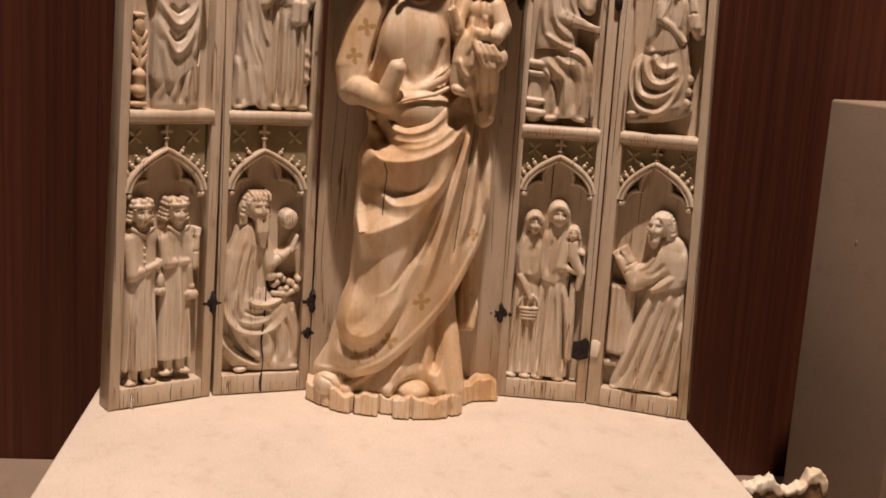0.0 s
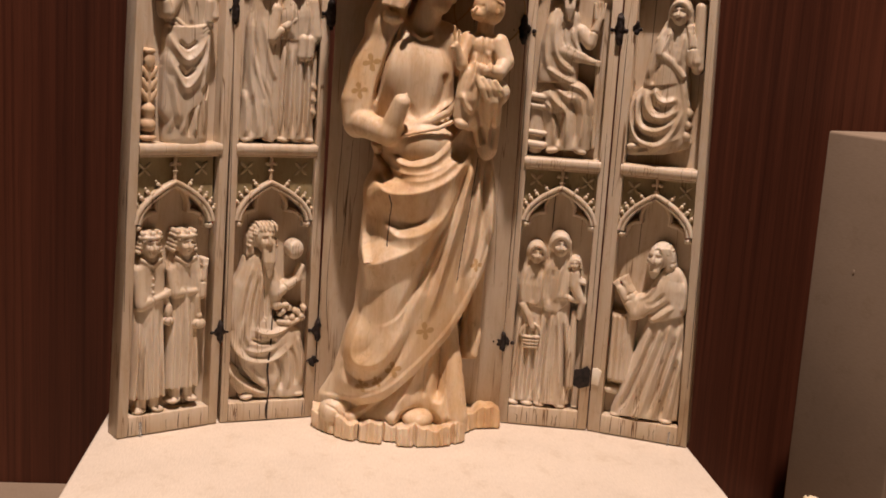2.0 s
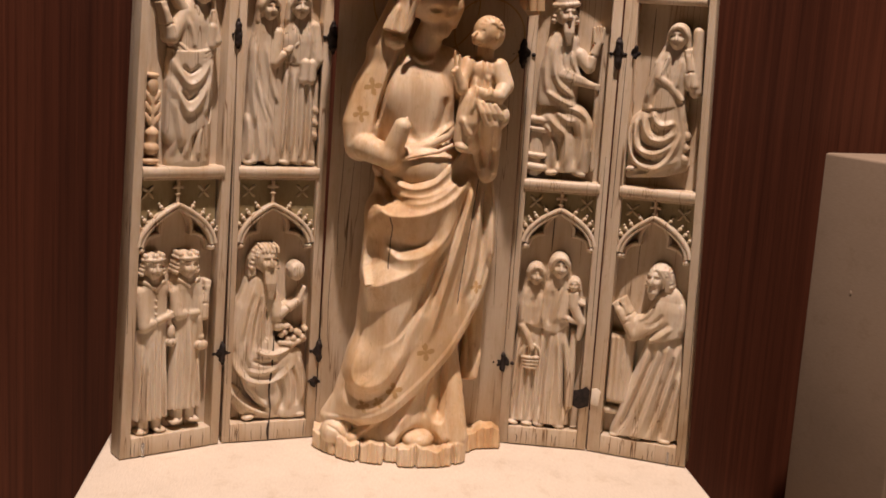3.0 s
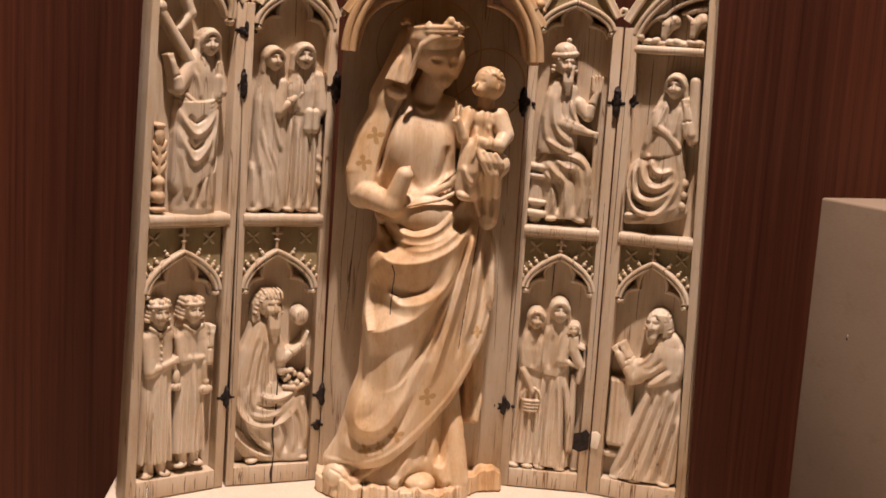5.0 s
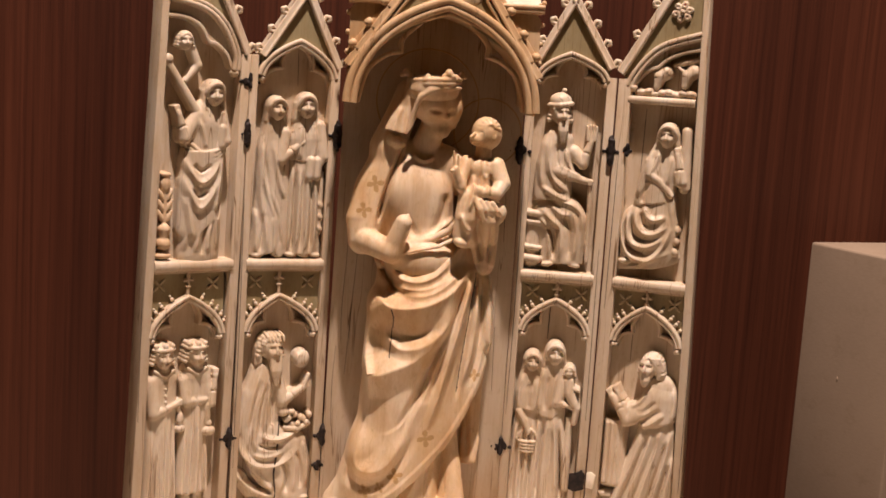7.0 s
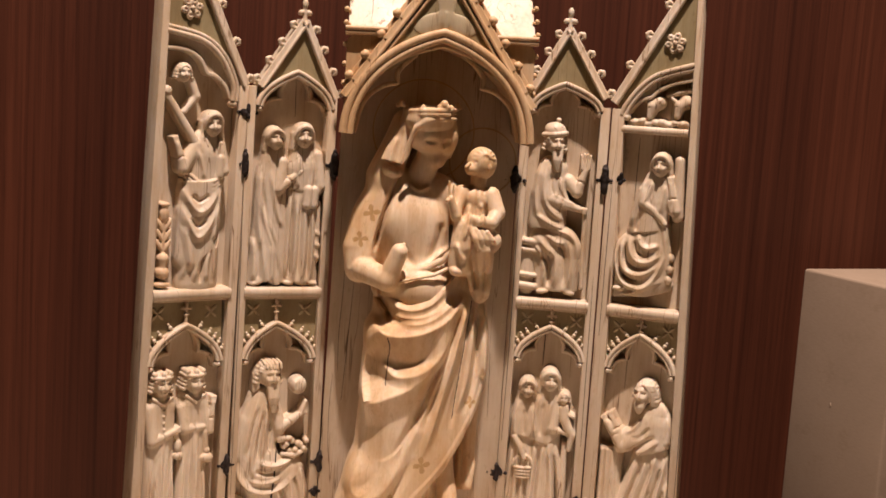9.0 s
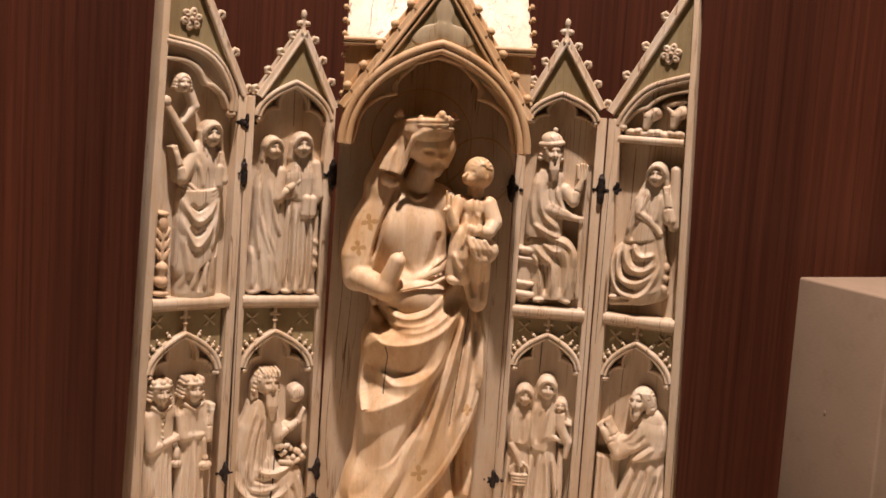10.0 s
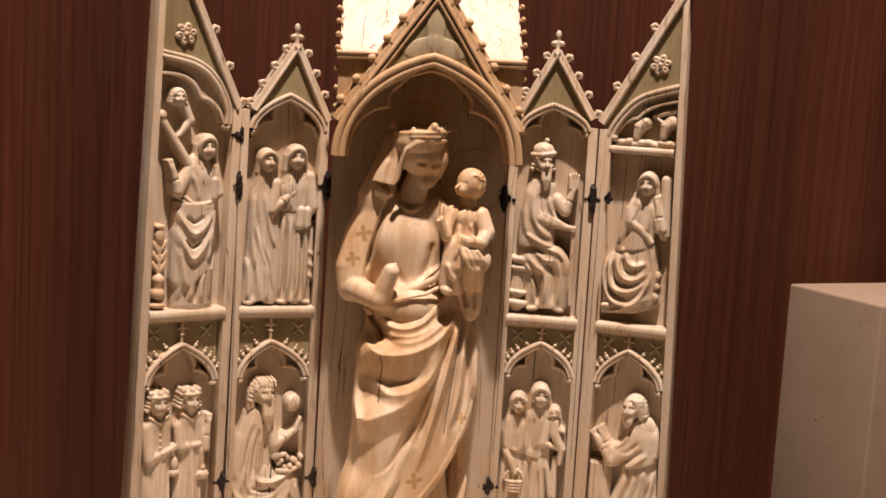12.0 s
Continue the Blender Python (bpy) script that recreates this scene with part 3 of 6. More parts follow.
for i in range(7):
    for x, sgn in ((-43.0, -1), (47.0, 1)):
        crocket(SMALL, tabernacle, x + 0.6 * sgn, 31.5 - 5.4 * i, 268 + 6.6 * i, 60 * sgn, IVORY_CANOPY, 0.9)
for i in range(3):
    for x, sgn in ((-43.5, -1), (47.5, 1)):
        crocket(SMALL, tabernacle, x, 30, 240 + 9 * i, 70 * sgn, IVORY_CANOPY, 0.9)
for x, z, lx, h, r in ((-32, 279, 1.5, 18, 0.16), (-22, 284, 2.2, 12, 0.13), (30, 290, -0.5, 30, 0.16), (37, 284, 0.4, 28, 0.14), (41, 275, 0.2, 12, 0.1)):
    z1 = z + h / 2
    z2 = z - h / 2
    slope = lambda zz: 31.5 - (zz - 266) * 37.5 / 45 + 0.02
    bm = bmesh.new()
    pts = [(x + lx * k + 0.3 * math.sin(k * 9 + x), z2 + (z1 - z2) * k) for k in (0, 0.2, 0.4, 0.6, 0.8, 1.0)]
    rows = [[bm.verts.new(at(px + s * r * math.sin(math.pi * (0.1 + 0.8 * i / 5)), slope(pz) + 0.05, pz)) for s in (-1, 1)] for i, (px, pz) in enumerate(pts)]
    for a, b in zip(rows, rows[1:]):
        bm.faces.new((a[0], a[1], b[1], b[0]))
    part("crack", bm, CRACK, tabernacle, "fine dark drying crack")

# engraved rings behind the two heads
for cx, cz, r in ((-2.0, 219, 25.5), (29.0, 205, 17.0)):
    ring = [(cx + r * math.cos(a), cz + r * math.sin(a)) for a in np.linspace(0, 2 * math.pi, 49)[:-1]]
    part("engraved_ring", moulding(ring, [(-0.45, -0.2), (-0.25, 0.22), (0.25, 0.22), (0.45, -0.2)], True), GILT_TRACE, tabernacle)

# ---- the standing statue, one carved piece with its base ----
def statue():
    grid = (-50, 50, -2, 48, -1, 244, 0.46)
    c = Carving(*grid)
    # base block: sawn flat, split and broken along the front
    base = c.like()
    xs = base.axes[0]
    front = np.interp(xs, (-50, -46, -39, -30, -19, -7, 4, 14, 21.5, 27, 28.6, 34, 46, 50), (8, 16, 24, 31.5, 36, 38, 39, 38, 35.5, 31, 18, 11.5, 9, 7))
    cuts = (-36.0, -25.6, -13.0, -6.6, 2.0, 14.5, 20.6, 27.2)
    steps = (0.0, 1.2, -0.4, -4.5, 0.6, 0.2, -0.2, -1.0, 0.0)
    front = front + np.array([steps[sum(x > k for k in cuts)] for x in xs])
    for k, wide, deep in zip(cuts, (0.5, 0.9, 0.6, 0.5, 0.5, 0.4, 0.8, 0.5), (0.8, 3, 1.5, 0.6, 2.6, 0.5, 2.6, 1.0)):
        front = front - deep * np.exp(-((xs - k) / wide) ** 2)
    front = front + 0.35 * np.sin(xs * 2.1) + 0.25 * np.sin(xs * 3.7 + 1)
    slope = 0.10 * (base.axes[2].reshape(1, 1, -1) - 4)
    base.f = np.maximum(base.axes[1].reshape(1, -1, 1) - front.reshape(-1, 1, 1) + slope, np.abs(xs).reshape(-1, 1, 1) - 47).astype(np.float32)
    tops = np.array([9.0 + 1.2 * math.sin(x * 0.33 + 1) + 0.5 * math.sin(x * 0.9) + (1.0 if x > 29 else 0) for x in base.axes[0]], np.float32)
    base.f = np.maximum(base.f, base.axes[2].reshape(1, 1, -1) - tops.reshape(-1, 1, 1))
    base.wear(4, 0.7, 9)
    # under-robe
    c.limb((-12, 12, 10), (-4, 11, 70), 24, 20, 5, 0.58)
    c.limb((6, 14, 10), (3, 12, 70), 19, 17, 5, 0.70)
    c.chain([(10, 17, 54), (2, 19, 38), (-8, 22, 22), (-17, 25, 10)], [3, 3.6, 4.2, 4.6], 2.5)
    c.chain([(16, 16, 56), (9, 19, 36), (4, 23, 18)], [3, 3.6, 4.0], 2.5)
    c.chain([(-14, 22, 24), (-22, 23, 16), (-28, 25, 9)], [3, 3, 3.2], 2.0)
    # shoes under the hem
    c.egg(-35.5, 18, 11.0, 8.2, 9.0, 7.0, 22, 0.8)
    c.groove((-40, 18.5), (-34, 15.5), (-30, 10.5), r=0.5, lift=0.1, k=0.4)
    c.groove((-41, 14.5), (-36, 13.0), (-33, 9.5), r=0.4, lift=0.1, k=0.4)
    c.chain([(9, 16, 52), (5, 20, 34), (-1, 25, 20), (-8, 29, 11)], [4, 4.6, 4.6, 4.0], 5.0)
    c.chain([(12, 16, 52), (12, 20, 34), (13, 25, 20), (15, 29, 12)], [4, 4.4, 4.4, 3.4], 5.0)
    c.egg(4, 34, 9, 11.0, 9.5, 8.5, -4, 1.2, True)
    c.merge(base, 0.6)
    c.egg(3.5, 25.5, 10.5, 8.0, 10.5, 4.8, 0, 0.5)
    c.chain([(17, 16, 60), (19.5, 20, 38), (22.5, 26, 11)], [3.5, 4.6, 5.6], 1.6)
    c.pleat([(13.6, 60), (13.6, 36), (12.5, 18)], -5.0, 3.0, 3.4, 1.2, (0.1, 0.2))
    c.pleat([(10, 52), (1, 32), (-8, 14)], 2.6, 4.0, 5.5)
    c.pleat([(3, 45), (-6, 29), (-17, 12)], -3.0, 2.6, 2.2, 1.2)
    c.pleat([(-7, 32), (-15, 22), (-25, 11)], 2.0, 2.4, 2.4)
    c.pleat([(-12, 27), (-20, 18), (-30, 11)], -1.6, 2.0, 2.0)
    c.pleat([(9, 44), (7, 32), (6, 20)], -1.2, 1.4, 1.4)
    # torso and shoulders, leaning back
    c.chain([(0, 14, 118), (-3, 12.5, 150), (-6.5, 12, 174)], [19, 18.0, 18.0], 6, False, 0.68)
    c.limb((-16, 11, 190), (4, 11, 191), 9.0, 8.0, 6, 0.85)
    c.egg(-7, 15.5, 174, 16.0, 7.0, 15, 0, 8)
    c.egg(-13.5, 19.4, 173, 6.6, 4.6, 9, 8, 5)
    c.egg(2.0, 18.6, 173, 6.0, 4.4, 9, -8, 5)
    c.fold((-9, 194), (-4, 190.5), (2, 193), r=0.8, lift=0.4, k=1)
    c.pleat([(-12, 164), (-8, 157), (-3, 152)], -1.4, 3.0, 3.0)
    c.pleat([(8, 176), (6.5, 164), (3, 155)], -1.6, 2.6, 3.4)
    c.pleat([(14, 163), (6, 158), (-1, 152.5), (-9, 151)], 1.8, 2.6, 2.2)
    c.pleat([(13, 159), (6, 154.5), (0, 151)], -1.2, 1.4, 1.4)
    # neck and head, bent over the child
    hd = c.like()
    hd.limb((-5, 11, 190), (0, 15, 206), 7.0, 6.2, 2)
    hd.egg(-0.5, 19, 219, 12.4, 11.5, 10.5, -4, 2)
    hd.egg(9.0, 19, 216, 4.4, 7.0, 8.5, -12, 1.5)
    # the face bends forward and down under the veil, turned a little aside
    hd.limb((1.6, 19.6, 217.6), (3.4, 17.4, 208.0), 8.6, 5.8, 1.2)
    hd.egg(3.8, 20.2, 204.8, 3.2, 3.2, 2.8, 0, 3.5)
    hd.limb((4.4, 27.4, 216.5), (5.8, 26.4, 211.8), 0.6, 0.9, 2.4)
    hd.egg(0.2, 29.2, 214.4, 2.8, 1.5, 1.4, -8, 1.6, True)
    hd.egg(8.2, 27.2, 214.0, 2.2, 1.5, 1.3, 8, 1.6, True)
    # veil over the head, folded back at the brow and falling at one side
    veil = hd.like()
    veil.egg(-1.5, 19.5, 224.0, 13.0, 13.4, 7.6, -2, 2.0)
    veil.chain([(-11.0, 22, 225), (-13.4, 22, 216), (-16.2, 22, 208), (-18.0, 22, 200)], [4.0, 4.6, 5.6, 6.6], 1.2, False, 0.72)
    veil.chain([(11.5, 25, 226.0), (9, 29.6, 226.0), (3, 32.4, 225.8), (-3, 32.4, 224.2), (-8.0, 30.6, 220.6), (-10.4, 29.2, 214), (-11.6, 28.0, 207), (-12.4, 27.4, 200)], [0.9, 0.9, 1.0, 1.3, 1.5, 1.4, 1.5, 1.6], 0.8)
    veil.pleat([(-13.6, 220), (-15.2, 211), (-16.4, 201)], -1.2, 1.8, 1.8, 1.2, (0.3, 0.02))
    veil.pleat([(-16.2, 216), (-18.6, 209), (-20.2, 201)], 1.2, 1.6, 1.6, 1.2, (0.3, 0.02))
    hd.chain([(10.6, 22, 224), (11.4, 21, 216), (9.6, 18, 208)], [1.8, 2.0, 1.6], 1.2)
    veil.trim((-30, -21, -13, -6, 40), (206, 204.5, 203, 214, 214))
    hd.chain([(-12, 14, 222), (-17, 13, 208), (-22, 12, 196)], [7.0, 7.5, 8.0], 3)
    hd.egg(-17.5, 24, 199.5, 4.6, 6.0, 5.0, 10, 1.0, True)
    for i in range(3):
        hd.egg(-20 + 2.6 * i, 21, 199.5 - 0.8 * i, 1.9, 2.2, 2.4, 30, 0.5)
    hd.merge(veil, 0.35)
    # crown: a narrow band with worn leaf knobs
    ring = [(-13.4, 19, 228.0), (-11, 26.6, 227.8), (-5.4, 31.8, 228.2), (1.6, 33.2, 228.6), (7.6, 31.0, 229.0), (11.4, 25, 229.4), (12.2, 18, 229.8)]
    hd.chain([(x, d, z + 0.9) for x, d, z in ring], [1.2] * 7, 1.5)
    hd.egg(-0.8, 19, 226.4, 12.6, 14.0, 5.2, -2, 1.5)
    hd.chain([(x, d + 0.3, z - 1.0) for x, d, z in ring], [0.8] * 7, 0.3)
    for x, d, z, k in ((-14.6, 20, 232.2, 1.15), (-5.0, 31.4, 231.0, 0.6), (4.8, 31.8, 232.6, 1.1), (11.8, 23, 232.4, 1.0), (8.4, 29.8, 231.4, 0.6)):
        hd.egg(x, d, z, 1.7 * k, 1.6 * k, 1.9 * k, 0, 0.8)
        hd.egg(x - 1.6 * k, d, z - 1.2 * k, 1.3 * k, 1.2 * k, 1.2 * k, 0, 0.5)
        hd.egg(x + 1.6 * k, d, z - 1.2 * k, 1.3 * k, 1.2 * k, 1.2 * k, 0, 0.5)
    c.merge(hd, 1.5)
    # mantle: over the shoulder and right arm
    c.chain([(-19, 11, 194), (-27, 12, 176), (-31, 14, 160), (-31, 17, 150)], [8.5, 9.0, 9.0, 7.5], 4)
    c.chain([(-17, 17, 198), (-22.0, 19.0, 182), (-26, 20.5, 166), (-28, 22.5, 156)], [2.0, 2.0, 2.0, 1.8], 2.5)
    c.pleat([(-13, 199), (-16, 190), (-19.5, 180), (-22.5, 168), (-24.5, 158)], -3.0, 1.4, 1.8, 1.1)
    # broken forearm
    c.limb((-29, 22, 150), (-18, 30, 146.5), 6.4, 5.6, 1.2)
    c.limb((-17.5, 30, 146.5), (-12.5, 33, 161), 5.2, 4.3, 2.0)
    c.limb((-13, 33, 160), (-10.5, 33.5, 165), 2.4, 0.9, 0.8)
    # left arm and hand round the child
    c.chain([(9, 12, 190), (20, 12, 180), (29, 14, 166), (28, 17, 156)], [7.0, 8.0, 8.0, 6.5], 4)
    c.limb((27, 16, 160), (28, 27, 168), 6.2, 5.2, 2)
    # child
    c.limb((21, 25, 158), (23, 24, 188), 8.6, 6.8, 3, 0.9)
    c.egg(23.4, 24, 188, 9.2, 6.5, 5.2, -8, 2)
    c.limb((24.5, 24, 192), (24.5, 25, 199), 3.8, 3.8, 1.2)
    c.egg(25.5, 25, 205.5, 7.2, 7.2, 7.8, 14, 0.6)
    c.egg(20.0, 29.2, 202.4, 3.0, 2.8, 2.8, 0, 1.8)
    c.limb((18.8, 31, 205.4), (17.3, 31.8, 203.6), 0.7, 1.0, 0.8)
    c.egg(28.6, 31.2, 203.8, 1.2, 0.9, 1.9, 0, 0.4)
    c.egg(21.6, 31.6, 206.2, 1.1, 0.9, 0.7, 10, 0.4, True)
    c.egg(18.2, 30.6, 206.6, 0.8, 0.9, 0.7, 10, 0.4, True)
    c.groove((18.6, 200.9), (20.2, 200.6), (21.6, 201.0), r=0.45, lift=0.1, k=0.3)
    for i in range(8):
        a = radians(15 + 22 * i)
        c.chain([(26.5 + 2.0 * math.cos(a), 31.2, 208 + 2.0 * math.sin(a)), (26.0 + 5.0 * math.cos(a), 29.6, 206.5 + 5.4 * math.sin(a)), (25.6 + 6.4 * math.cos(a), 26.0, 205.6 + 6.8 * math.sin(a))], [0.4, 0.6, 0.6], 0.6)
    c.chain([(16.5, 27, 191), (13.8, 31, 184), (13.6, 33, 180)], [3.6, 3.3, 3.0], 1.2)
    c.chain([(13.6, 33, 180), (11.4, 34.5, 185), (10.4, 35, 188)], [2.8, 2.3, 2.1], 0.8)
    c.limb((9.9, 35.2, 188), (9.2, 35.5, 196.5), 0.95, 0.65, 0.4)
    c.limb((11.4, 35.4, 188), (11.4, 35.6, 194.8), 0.85, 0.65, 0.3)
    c.egg(8.8, 36.2, 187.3, 1.4, 1.4, 1.3, 0, 0.4)
    c.chain([(31, 26, 190), (34, 29, 182), (31, 33, 177.5), (25, 35, 177.5)], [4.4, 4.3, 3.4, 2.7], 1.0)
    c.egg(22.8, 35.2, 178.8, 2.4, 2.0, 2.8, 0, 0.6)
    c.egg(29, 29, 168, 8.0, 6.0, 7.0, 0, 3)
    c.chain([(19, 31, 174), (17, 33, 165), (15.5, 33, 157)], [6.2, 5.6, 4.4], 2.0)
    c.egg(15.0, 35.5, 153.4, 3.6, 3.4, 2.4, -20, 0.6)
    c.groove((24, 196), (23.5, 186), (22.8, 179), r=0.45, lift=0.1)
    for i in range(4):
        c.chain([(20.5 + 2.8 * i, 36.4, 174.5 - 0.5 * i), (23.0 + 2.8 * i, 37.8 - 0.5 * i, 170 - 0.2 * i), (25.0 + 2.6 * i, 37.2 - 0.7 * i, 165.2 + 0.9 * i)], [1.35, 1.45, 1.0], 0.3)
    c.limb((28, 33, 164), (29, 27, 156), 4.6, 5.0, 1.2)
    c.chain([(27, 22, 160), (28, 21, 150), (29, 20, 141)], [7.0, 6.0, 5.0], 2.0)
    c.chain([(18, 32, 166), (21, 29, 155), (24.5, 25, 143)], [1.4, 1.7, 1.4], 0.8)
    c.chain([(33, 26, 160), (32.5, 25, 150), (32, 24, 142)], [1.6, 1.8, 1.5], 0.8)
    c.groove((22, 162), (25, 152), (27.5, 143), r=1.2, lift=0.4)
    c.fold((20, 186), (19.5, 178), (17.5, 168), r=0.9, lift=0.6)
    c.fold((25.5, 187), (26.5, 181), (26, 176), r=0.8, lift=0.5)
    c.groove((29, 164), (30, 154), (30.5, 142), r=0.9, lift=0.2)
    c.fold((14, 168), (16, 162), (20, 158), r=0.8, lift=0.5)
    # the gathered belly under the belt
    c.egg(-1, 19, 142.5, 18, 13.2, 13, 0, 5)
    # cloth gathered over the belt
    c.chain([(-8, 26, 151), (2, 27, 153), (10, 28, 158), (15, 30, 166)], [1.1, 1.6, 1.8, 1.5], 0.8)
    c.chain([(-15, 30.5, 145), (-5, 32.2, 148), (5, 32.2, 150.5), (12, 30.4, 154)], [0.9, 1.0, 1.0, 0.9], 0.5)

    # mantle round the hips and legs: a layer of its own, cut along its hem
    m = Carving(*grid)
    m.chain([(-7, 14, 30), (-3, 15, 60), (0, 15, 95), (1, 14, 130), (1, 13, 150)], [23, 22, 22.5, 24, 25], 6, False, 0.74)
    m.chain([(-17, 20, 28), (-12.5, 20, 58), (-11.5, 20, 84)], [12.0, 11.5, 12], 7, False, 0.95)
    m.chain([(15, 12, 60), (18, 12, 100), (20, 11, 142)], [17, 15.5, 13], 6, False, 0.85)
    m.chain([(-38, 15, 17), (-29, 18, 28), (-21, 20, 48)], [3, 6, 8], 6)

    # deep pocket under the sleeve, then three hanging folds that meet at the other hip
    m.pleat([(-21, 141), (-18, 135), (-15.5, 129), (-14, 124)], -7.0, 4.5, 4.0, 1.2, (0.3, 0.3))
    m.pleat([(-24, 133), (-13, 129.5), (-2, 129), (8, 133), (17, 141)], 2.8, 3.2, 3.6)
    m.pleat([(-10, 125.5), (0, 126.5), (9, 131), (18, 140)], 1.7, 2.0, 2.4)
    m.pleat([(-24, 128.5), (-20.8, 123), (-15.6, 120.0), (-3.3, 121.0), (7.5, 125.2), (15.5, 131.5), (22, 142)], 7.7, 7.5, 14, 1.3, (0.22, 0.15))
    m.pleat([(-12, 107.5), (-5, 106), (1, 106.5), (7, 110), (12, 117)], -1.3, 4.0, 1.8, 1.2)
    m.pleat([(-19.5, 113), (-17.2, 106), (-14.0, 101.6), (-10.1, 99.8), (-1.9, 101.3), (6.1, 106.5), (12.5, 115.5), (18, 130)], 3.8, 4.4, 5.0, 1.3, (0.3, 0.2))
    m.pleat([(-22.5, 122), (-26.5, 106), (-27.0, 94), (-26.0, 86.5)], 2.4, 4.0, 3.0, 1.2, (0.3, 0.02))
    m.pleat([(-27.0, 85.6), (-21, 86.8), (-15.3, 89.4), (-4.5, 94.3), (4.7, 101.7), (11.1, 110.5), (18, 126)], 5.4, 8.0, 13, 1.35, (0.05, 0.2))
    # the long panel that falls from the hip across the knee
    m.pleat([(22.5, 139), (13.5, 111), (7, 97), (1, 79), (-5, 65), (-8.5, 52)], -4.2, 2.2, 4.5, 1.3, (0.1, 0.3))
    m.pleat([(1, 76), (-1.8, 71), (-6.2, 63.7), (-12.5, 58), (-20.3, 55.0)], 1.2, 6.0, 1.2, 1.2, (0.2, 0.5))
    m.pleat([(-23.5, 70), (-28.1, 53), (-30.0, 43.5), (-27.2, 38.6), (-20.7, 38.4), (-14.3, 42.5), (-8.2, 53.2), (-5, 63)], 3.6, 8.0, 4.5, 1.2, (0.25, 0.25))
    m.pleat([(-34, 36), (-26, 29), (-16, 33), (-7, 44), (0, 60)], -2.2, 4.0, 4.0)
    m.pleat([(25.8, 139), (23.8, 120), (20.6, 95), (18, 72)], -3.1, 1.4, 2.6, 1.2)
    m.pleat([(22.8, 138), (19, 118), (14, 96), (9, 76), (5, 58)], 3.4, 3.4, 3.0, 1.3)
    m.pleat([(20.5, 134), (15.5, 112), (10, 92), (4, 72)], -2.5, 1.6, 2.0, 1.2)
    m.pleat([(28.6, 138), (29.4, 116), (28, 96), (24, 78)], -2.5, 2.2, 2.2, 1.2)
    m.pleat([(31.5, 140), (33.5, 118), (34, 96)], 3.6, 3.0, 3.6, 1.2)
    m.pleat([(26.4, 138), (26.4, 118), (24.5, 98), (20.5, 80)], 2.2, 2.0, 2.0, 1.2)
    m.egg(-24.0, 32, 131.5, 5.8, 12, 12, 36, 3, True)
    hem_x, hem_z = (-50, -43, -34, -25.6, -12.4, 0.7, 15, 26, 32.6, 34.5, 50), (16.5, 17.2, 17.6, 18.8, 25.5, 37, 53.5, 74, 90, 104, 140)
    m.trim(hem_x, hem_z)
    m.trim((-50, -34, -27, -18, -7, 4, 13, 20, 50), (150, 148, 145, 138.0, 134, 137, 146, 155, 160), False)
    m.pleat([(-30, 144), (-18, 136.5), (-7, 132.4), (4, 135.4), (13, 144.5)], 2.6, 2.0, 2.6, 1.2)
    edge = [(x, z + 1.2) for x, z in zip(hem_x[1:-1], hem_z[1:-1])]
    m.pleat(edge, 0.7, 1.0, 3.0, 1.0, (0.05, 0.05))
    # hollow under the hem at the side, and the hanging end of the cloth
    c.egg(32, 20, 64, 7.5, 17, 25, -10, 2, True)
    # the mantle stands proud of the robe under it
    rise = np.clip((138 - m.axes[2]) / 26, 0, 1)
    m.f -= (3.0 * rise * rise * (3 - 2 * rise)).astype(np.float32).reshape(1, 1, -1)
    c.merge(m, 0.35)
    c.chain([(32, 3, 108), (31, 3, 76), (29, 6, 44)], [4.0, 4.0, 5.0], 1.5)
    c.chain([(28, 4, 84), (29, 4, 62), (29, 7, 48), (28.5, 9, 39)], [3.5, 4.2, 5.0, 5.0], 0.8)
    c.chain([(32.5, 6, 60), (32.5, 10, 48), (31.5, 12, 38)], [1.2, 1.6, 1.6], 0.8)
    c.egg(28, 16, 33.5, 6, 9, 3.2, 0, 0.6, True)
    c.groove((27, 76), (27.5, 56), (28, 40), r=1.2, lift=0.3)
    c.wear(2.0, 0.12, 3)
    c.wear(12, 0.7, 4)
    c.floor(0.2)
    c.back(0.2)
    me = c.mesh("statue")
    me.materials.append(IVORY_HONEY)
    me.materials.append(GILT_TRACE)
    me.materials.append(CRACK)
    # faded four-petalled flowers on the mantle
    centre = np.empty(len(me.polygons) * 3, np.float32)
    me.polygons.foreach_get("center", centre)
    centre = centre.reshape(-1, 3) / MM
    slot = np.zeros(len(me.polygons), np.int32)
    for x, z, r, turn in ((-26.5, 178, 4.2, 12), (-31.5, 165, 3.8, 10), (4.5, 55, 4.4, 8), (-9.5, 36, 4.0, 15), (27.5, 86, 3.0, 5), (-24, 27, 3.2, 20), (-17, 30, 2.6, 35)):
        a = np.arctan2(centre[:, 2] - z, centre[:, 0] - x) - radians(turn)
        d = np.hypot(centre[:, 2] - z, centre[:, 0] - x)
        slot[(d < r * np.abs(np.cos(2 * a)) ** 0.8) & (-centre[:, 1] > 8)] = 1
    # fine drying cracks along the grain
    for line in ([(-16.0, 119), (-14.6, 114), (-15.2, 105), (-15.6, 95)],
                 [(25.2, 137), (23.4, 120), (20.6, 97), (18.6, 78)], [(-24.6, 1), (-24.4, 8)]):
        line = curve_through(line)
        away = np.full(len(centre), 9.0)
        for a, b in zip(line, line[1:]):
            tx, tz = b[0] - a[0], b[1] - a[1]
            t = np.clip(((centre[:, 0] - a[0]) * tx + (centre[:, 2] - a[1]) * tz) / (tx * tx + tz * tz), 0, 1)
